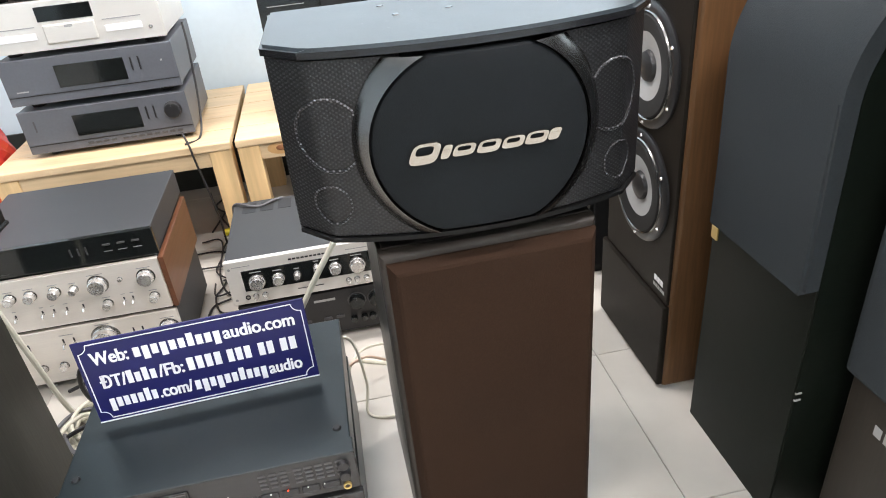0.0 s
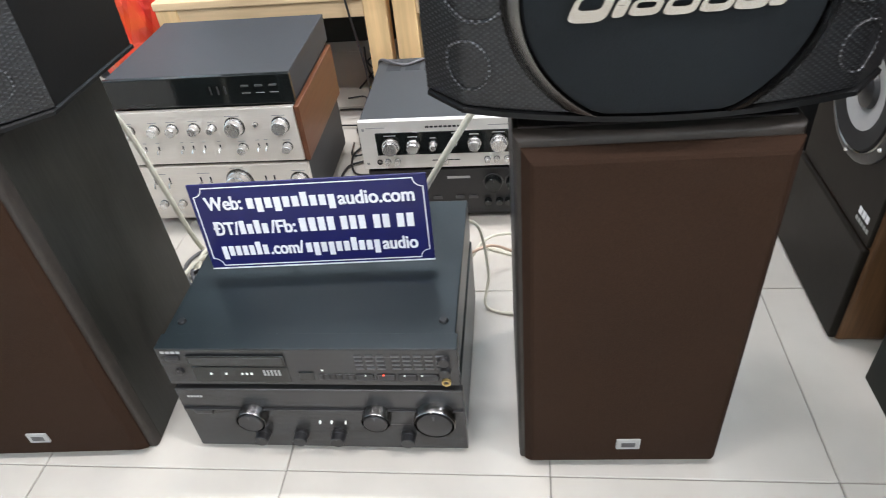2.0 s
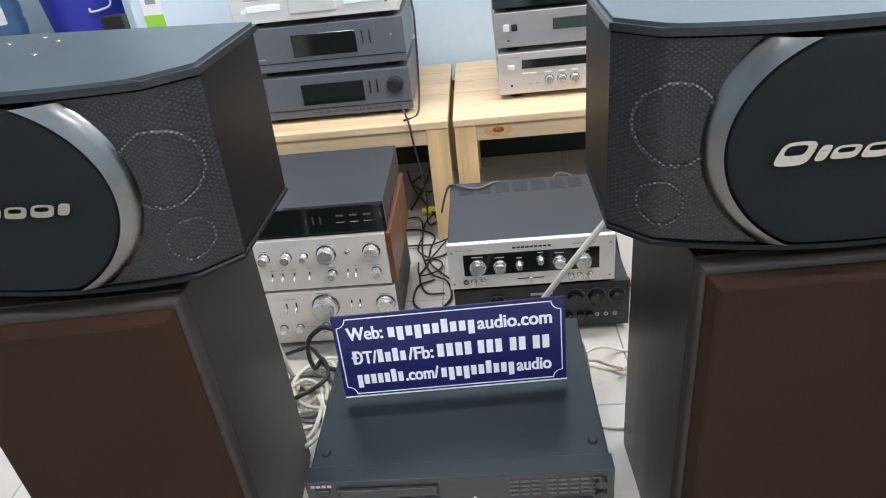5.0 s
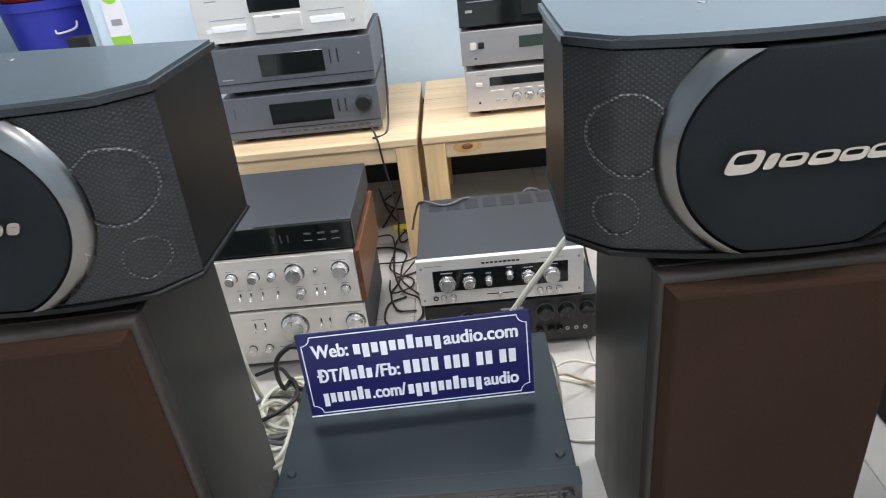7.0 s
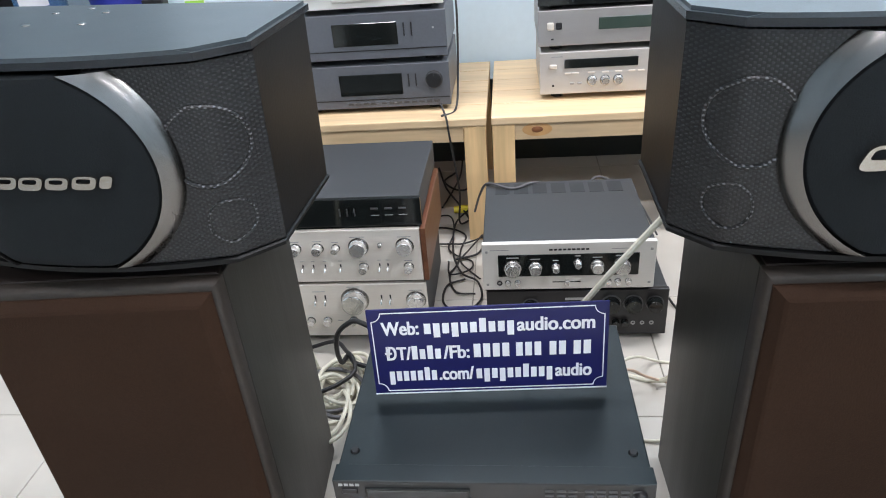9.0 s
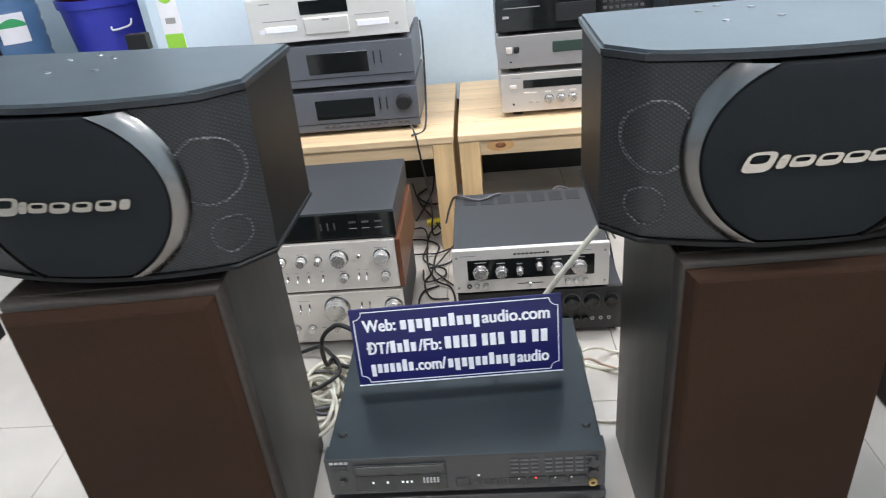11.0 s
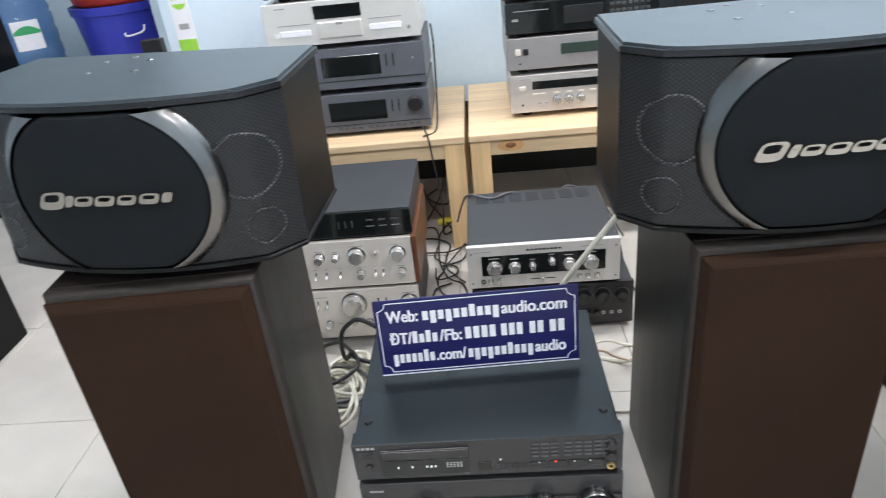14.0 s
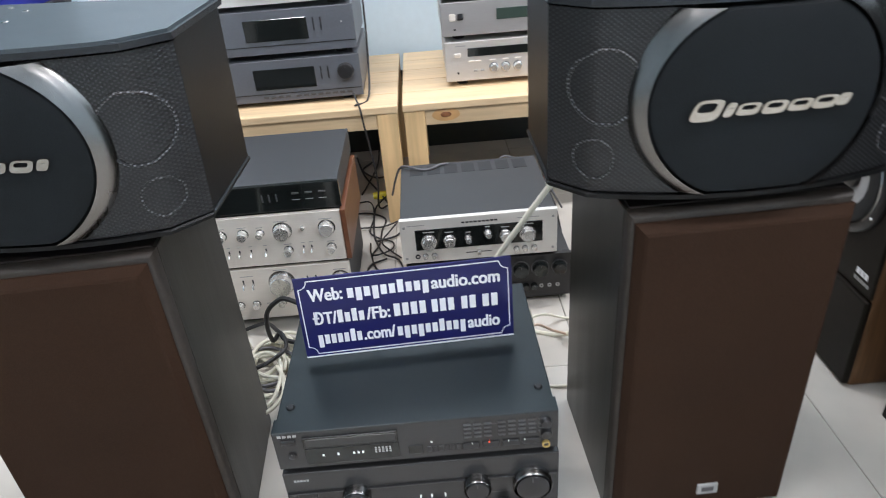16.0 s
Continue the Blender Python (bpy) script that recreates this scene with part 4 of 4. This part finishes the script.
part("printed_bar", box(-0.018, 0.018, -0.0028, -0.001, 0.105, 0.125, 0), M_BARS, stk)
part("printed_bar", box(-0.024, 0.024, -0.0034, -0.002, 0.193, 0.207, 0), M_WHITE, stk)
post = thing("stand_post", pose(-1.13, 2.55, 0), "thin black stand post before the wall", "stand")
part("pole", lathe([(0, 0), (0.09, 0), (0.09, 0.01), (0.012, 0.02), (0.012, 0.60), (0, 0.60)], 20, "z"), M_BLACK, post)
part("head", box(-0.036, 0.036, -0.02, 0.02, 0.60, 0.655, 0.004), M_BLACK, post)

# red foil bag beside the bench
bm = bmesh.new()
bmesh.ops.create_icosphere(bm, subdivisions=4, radius=1)
for v in bm.verts:
    n1 = noise.noise(v.co * 2.3) + 0.6 * noise.noise(v.co * 5.5 + Vector((3, 1, 2))) + 0.3 * noise.noise(v.co * 12)
    v.co *= 1 + 0.22 * n1
    v.co = Vector((v.co.x * 0.13, v.co.y * 0.17, max(0.0, 0.24 + v.co.z * 0.30)))
bag = part("foil_bag", bm, M_RED, None)
bag.location = (-0.86, 2.30, 0)
tagged(bag, "crumpled red and orange foil bag beside the bench", "bag")

# ---- the blue sign on the disc player ----
SW, SH = 0.354, 0.152
sign = thing("shop_sign", pose(-0.041, 1.153, 0.252, -4.0, 0, 2.6), "blue enamel shop sign with white lettering on a disc player", "sign")
plate = part("plate", box(-SW / 2, SW / 2, 0.0, 0.003, 0.0, SH, 0.0008, 1), M_SIGN, sign, "glossy dark blue plate")
part("lower_edge", box(-SW / 2, SW / 2, -0.0006, 0.0032, 0.0, 0.0022, 0), M_WHITE, sign, "white lower edge")
IN, CR, BW = 0.0065, 0.014, 0.0016
bm = bmesh.new()
for z in (IN, SH - IN):
    add_box(bm, -SW / 2 + IN + CR, SW / 2 - IN - CR, -0.0006, 0.0005, z - BW / 2, z + BW / 2)
for x in (-SW / 2 + IN, SW / 2 - IN):
    add_box(bm, x - BW / 2, x + BW / 2, -0.0006, 0.0005, IN + CR, SH - IN - CR)
for sx in (-1, 1):
    for sz in (-1, 1):
        cx, cz = sx * (SW / 2 - IN), SH / 2 + sz * (SH / 2 - IN)
        prev = None
        for i in range(9):
            a = math.pi / 2 * i / 8
            p = [bm.verts.new((cx - sx * (CR + o) * math.cos(a), -0.0006, cz - sz * (CR + o) * math.sin(a))) for o in (-BW / 2, BW / 2)]
            if prev:
                bm.faces.new((prev[0], prev[1], p[1], p[0]))
            prev = p
part("border_line", bm, M_WHITE, sign, "thin white border line")


def sx(px):
    """Place along the plate for a share of its width in thousandths."""
    return -SW / 2 + SW * px / 1000


def letters(text, x0, x1, z, size, parent):
    cu = bpy.data.curves.new("lettering", "FONT")
    cu.body, cu.size, cu.extrude, cu.offset = text, size, 0.0002, 0.0004
    tmp = new("lettering", cu)
    bpy.context.view_layer.update()
    me = bpy.data.meshes.new_from_object(tmp.evaluated_get(bpy.context.evaluated_depsgraph_get()))
    bpy.data.objects.remove(tmp)
    xs = [v.co.x for v in me.vertices]
    k = (sx(x1) - sx(x0)) / (max(xs) - min(xs))
    lo = min(xs)
    bm = bmesh.new()
    for n, shift in enumerate((-0.00055, 0.0, 0.00055)):
        first = len(bm.verts)
        bm.from_mesh(me)
        bm.verts.ensure_lookup_table()
        for v in bm.verts[first:]:
            v.co = Vector((sx(x0) + (v.co.x - lo) * k + shift, -0.0006 - v.co.z - 0.00004 * n, z + v.co.y))
    bpy.data.meshes.remove(me)
    part("lettering", bm, M_WHITE, parent)


def word_bars(shape, x0, x1, z, size, parent):
    """One short bar for each private character; shape: x plain, a tall, g deep."""
    step = (sx(x1) - sx(x0)) / len(shape)
    for i, c in enumerate(shape):
        x = sx(x0) + i * step
        low = z - (size * 0.2 if c == "g" else 0)
        top = z + size * (0.73 if c == "a" else 0.54)
        part("character_bar", box(x, x + step * 0.72, -0.0007, 0.0004, low, top, 0), M_WHITE, parent)


S = 0.0325
letters("Web:", 58, 213, 0.1080, S, sign)
word_bars("xgxgxxaxxg", 237, 622, 0.1080, S, sign)
letters("audio.com", 625, 942, 0.1080, S, sign)
letters("\u0110T/", 62, 172, 0.0635, S, sign)
word_bars("axax", 176, 308, 0.0635, S, sign)
letters("/Fb:", 311, 420, 0.0635, S, sign)
for shape, a, b in (("aaaa", 439, 600), ("aaa", 617, 733), ("aa", 757, 836), ("aa", 857, 940)):
    word_bars(shape, a, b, 0.0635, S, sign)
word_bars("gxxxxax", 70, 283, 0.0245, S, sign)
letters(".com/", 286, 434, 0.0245, S, sign)
word_bars("xgxgxxaxxg", 445, 778, 0.0245, S, sign)
letters("audio", 782, 933, 0.0245, S, sign)
for x in (-0.06, 0.06):
    part("holder", box(x - 0.008, x + 0.008, 0.026, 0.062, -0.0105, -0.004, 0.001, 1), M_CASE, sign, "dark plastic foot behind the plate")
    part("strut", tube([(x, 0.044, -0.006), (x, 0.024, 0.05), (x, 0.0028, 0.10)], 0.003, 8, 4), M_CASE, sign, "dark strut behind the plate")

# ---- cables ----
cable("speaker_cable", [(0.305, 1.262, 0.62), (0.25, 1.275, 0.52), (0.15, 1.315, 0.35), (0.06, 1.36, 0.18), (0.0, 1.40, 0.05), (-0.05, 1.42, 0.006)], 0.0055, M_CREAM, "white speaker cable hanging from a loudspeaker", "speaker cables")
cable("speaker_cable", [(0.31, 1.264, 0.61), (0.325, 1.32, 0.45), (0.33, 1.36, 0.25), (0.31, 1.42, 0.06), (0.27, 1.46, 0.006), (0.18, 1.50, 0.006)], 0.0055, M_CREAM, "white speaker cable hanging from a loudspeaker", "speaker cables")
cable("speaker_cable", [(-0.46, 1.285, 0.52), (-0.432, 1.37, 0.42), (-0.428, 1.415, 0.25), (-0.43, 1.455, 0.08), (-0.42, 1.47, 0.012), (-0.38, 1.44, 0.006)], 0.0055, M_CREAM, "white speaker cable hanging from a loudspeaker", "speaker cables")
cable("power_cord", [(0.26, 1.92, 0.10), (0.31, 1.96, 0.16), (0.345, 1.90, 0.12), (0.36, 1.82, 0.03), (0.38, 1.72, 0.006), (0.42, 1.66, 0.006)], 0.003, M_CORD, "black cord behind an amplifier", "black cords")
rc = random.Random(11)
for k in range(8):
    cx, cy = -0.372 + rc.uniform(-0.022, 0.022), 1.455 + rc.uniform(-0.04, 0.03) - 0.012 * k
    a0, r1, r2, lean = rc.uniform(0, 6.28), rc.uniform(0.045, 0.064), rc.uniform(0.060, 0.088), rc.uniform(-0.4, 0.4)
    pts = []
    for i in range(15):
        a = a0 + i * 0.60
        g = 1 + 0.18 * math.sin(a * 1.7 + k)
        x, y = r1 * g * math.cos(a), r2 * g * math.sin(a)
        pts.append((min(-0.268, cx + x + lean * y), min(1.585, cy + y - lean * x), 0.006 + 0.005 * k + 0.006 * math.sin(a + k) ** 2))
    cable("speaker_cable", pts, 0.0044, M_CREAM if k != 5 else M_GREYCORD, "loosely coiled cream speaker cable on the floor", "coiled cables")
LOOSE = "thin black cord lying in open curves on the floor"
cable("power_cord", [(-0.26, 2.15, 0.006), (-0.193, 2.148, 0.006), (-0.141, 2.102, 0.006), (-0.149, 2.025, 0.006), (-0.154, 1.94, 0.006), (-0.172, 1.88, 0.006), (-0.15, 1.80, 0.006), (-0.10, 1.79, 0.006)], 0.0026, M_CORD, LOOSE, "black cords")
cable("power_cord", [(-0.26, 2.05, 0.009), (-0.183, 2.046, 0.009), (-0.14, 2.044, 0.011), (-0.089, 2.08, 0.012), (-0.079, 2.12, 0.010), (-0.095, 2.19, 0.006)], 0.0026, M_CORD, LOOSE, "black cords")
cable("power_cord", [(-0.259, 2.58, 0.02), (-0.223, 2.43, 0.012), (-0.17, 2.295, 0.012), (-0.136, 2.20, 0.014), (-0.11, 2.114, 0.014), (-0.085, 2.06, 0.012), (-0.10, 1.99, 0.008), (-0.16, 1.96, 0.008)], 0.0032, M_CORD, LOOSE, "black cords")
cable("power_cord", [(-0.06, 2.33, 0.05), (-0.091, 2.36, 0.012), (-0.117, 2.288, 0.014), (-0.155, 2.218, 0.014), (-0.174, 2.16, 0.012), (-0.174, 2.055, 0.014), (-0.166, 1.967, 0.012), (-0.138, 1.88, 0.012), (-0.095, 1.84, 0.010), (-0.085, 1.76, 0.008), (-0.13, 1.71, 0.006), (-0.178, 1.75, 0.006), (-0.175, 1.83, 0.006), (-0.13, 1.86, 0.006)], 0.0028, M_CORD, LOOSE, "black cords")
cable("power_cord", [(-0.07, 2.30, 0.04), (-0.091, 2.235, 0.008), (-0.101, 2.176, 0.008), (-0.085, 2.105, 0.016), (-0.122, 2.006, 0.016), (-0.146, 1.95, 0.010), (-0.12, 1.90, 0.008), (-0.09, 1.86, 0.006)], 0.0024, M_CORD, LOOSE, "black cords")
cable("power_cord", [(-0.174, 2.62, 0.05), (-0.180, 2.57, 0.008), (-0.189, 2.476, 0.006), (-0.213, 2.345, 0.006), (-0.225, 2.29, 0.006)], 0.0030, M_CORD, LOOSE, "black cords")
cable("power_cord", [(-0.166, 2.62, 0.05), (-0.160, 2.56, 0.010), (-0.150, 2.43, 0.008), (-0.188, 2.415, 0.010), (-0.233, 2.49, 0.008), (-0.20, 2.56, 0.008)], 0.0034, M_CORD, LOOSE, "black cords")
cable("power_cord", [(-0.25, 2.225, 0.006), (-0.195, 2.227, 0.006), (-0.176, 2.12, 0.008), (-0.186, 2.03, 0.006), (-0.16, 1.985, 0.006), (-0.115, 1.95, 0.006), (-0.12, 1.90, 0.01), (-0.17, 1.88, 0.010), (-0.18, 1.95, 0.008)], 0.0024, M_CORD, LOOSE, "black cords")
cable("power_cord", [(-0.03, 2.32, 0.006), (0.02, 2.28, 0.006), (0.10, 2.22, 0.006), (0.17, 2.26, 0.010), (0.24, 2.20, 0.010), (0.30, 2.24, 0.006), (0.40, 2.20, 0.006)], 0.0045, M_CORD, "black cord on the floor under a bench", "black cords")
plug = thing("plug", pose(-0.155, 2.26, 0.0, 0, 0, 8), "yellow plug with black ends on the floor", "plug")
part("body", lathe([(0, -0.03), (0.011, -0.03), (0.013, 0.0), (0.011, 0.035), (0, 0.035)], 16, "x", (0, 0, 0.014)), M_YELLOW, plug)
part("end", lathe([(0, 0.035), (0.009, 0.035), (0.008, 0.06), (0, 0.06)], 12, "x", (0, 0, 0.014)), M_BLACK, plug)
cable("power_cord", [(-0.105, 2.03, 0.12), (-0.085, 1.97, 0.20), (-0.06, 1.90, 0.262), (0.0, 1.87, 0.2605), (0.05, 1.90, 0.2605), (0.10, 1.955, 0.225), (0.17, 2.0, 0.15), (0.23, 2.06, 0.20), (0.34, 2.07, 0.12), (0.40, 2.05, 0.02)], 0.0032, M_GREYCORD, "grey cord lying over an amplifier", "black cords")
cable("power_cord", [(-0.185, 2.10, 0.41), (-0.170, 2.072, 0.376), (-0.165, 2.070, 0.33), (-0.150, 2.10, 0.15), (-0.16, 2.16, 0.02), (-0.13, 2.20, 0.006)], 0.003, M_CORD, "black cord hanging over the bench edge", "black cords")
cable("power_cord", [(-0.145, 2.30, 0.66), (-0.140, 2.27, 0.60), (-0.143, 2.22, 0.45), (-0.150, 2.15, 0.376), (-0.185, 2.10, 0.3745)], 0.003, M_CORD, "black cord running down beside the grey decks", "black cords")
cable("signal_cable", [(0.150, 1.336, 0.20), (0.19, 1.36, 0.16), (0.205, 1.345, 0.06), (0.20, 1.31, 0.006), (0.26, 1.29, 0.006), (0.34, 1.31, 0.006)], 0.003, M_CREAM, "cream signal cable behind the disc player", "signal cables")
cable("signal_cable", [(0.160, 1.336, 0.11), (0.21, 1.38, 0.10), (0.26, 1.43, 0.04), (0.32, 1.45, 0.006), (0.42, 1.44, 0.006)], 0.003, M_TAN, "tan signal cable behind the amplifier", "signal cables")
cable("signal_cable", [(0.165, 1.336, 0.09), (0.20, 1.40, 0.10), (0.25, 1.48, 0.05), (0.30, 1.52, 0.006), (0.38, 1.50, 0.006)], 0.003, M_CREAM, "cream signal cable behind the amplifier", "signal cables")
cable("power_cord", [(-0.215, 1.345, 0.13), (-0.25, 1.38, 0.18), (-0.305, 1.41, 0.199), (-0.332, 1.41, 0.191), (-0.353, 1.412, 0.165), (-0.362, 1.42, 0.12), (-0.366, 1.45, 0.065), (-0.36, 1.49, 0.055), (-0.342, 1.458, 0.058), (-0.300, 1.44, 0.055), (-0.262, 1.43, 0.03)], 0.0052, M_CORD, "thick black cord arching down to coiled cables", "black cords")
cable("power_cord", [(-0.47, 1.57, 0.012), (-0.41, 1.56, 0.035), (-0.365, 1.49, 0.062), (-0.345, 1.462, 0.064), (-0.336, 1.425, 0.060), (-0.362, 1.394, 0.055), (-0.40, 1.38, 0.045), (-0.43, 1.40, 0.02)], 0.0046, M_CORD, "thick black cord looping over coiled cables", "black cords")
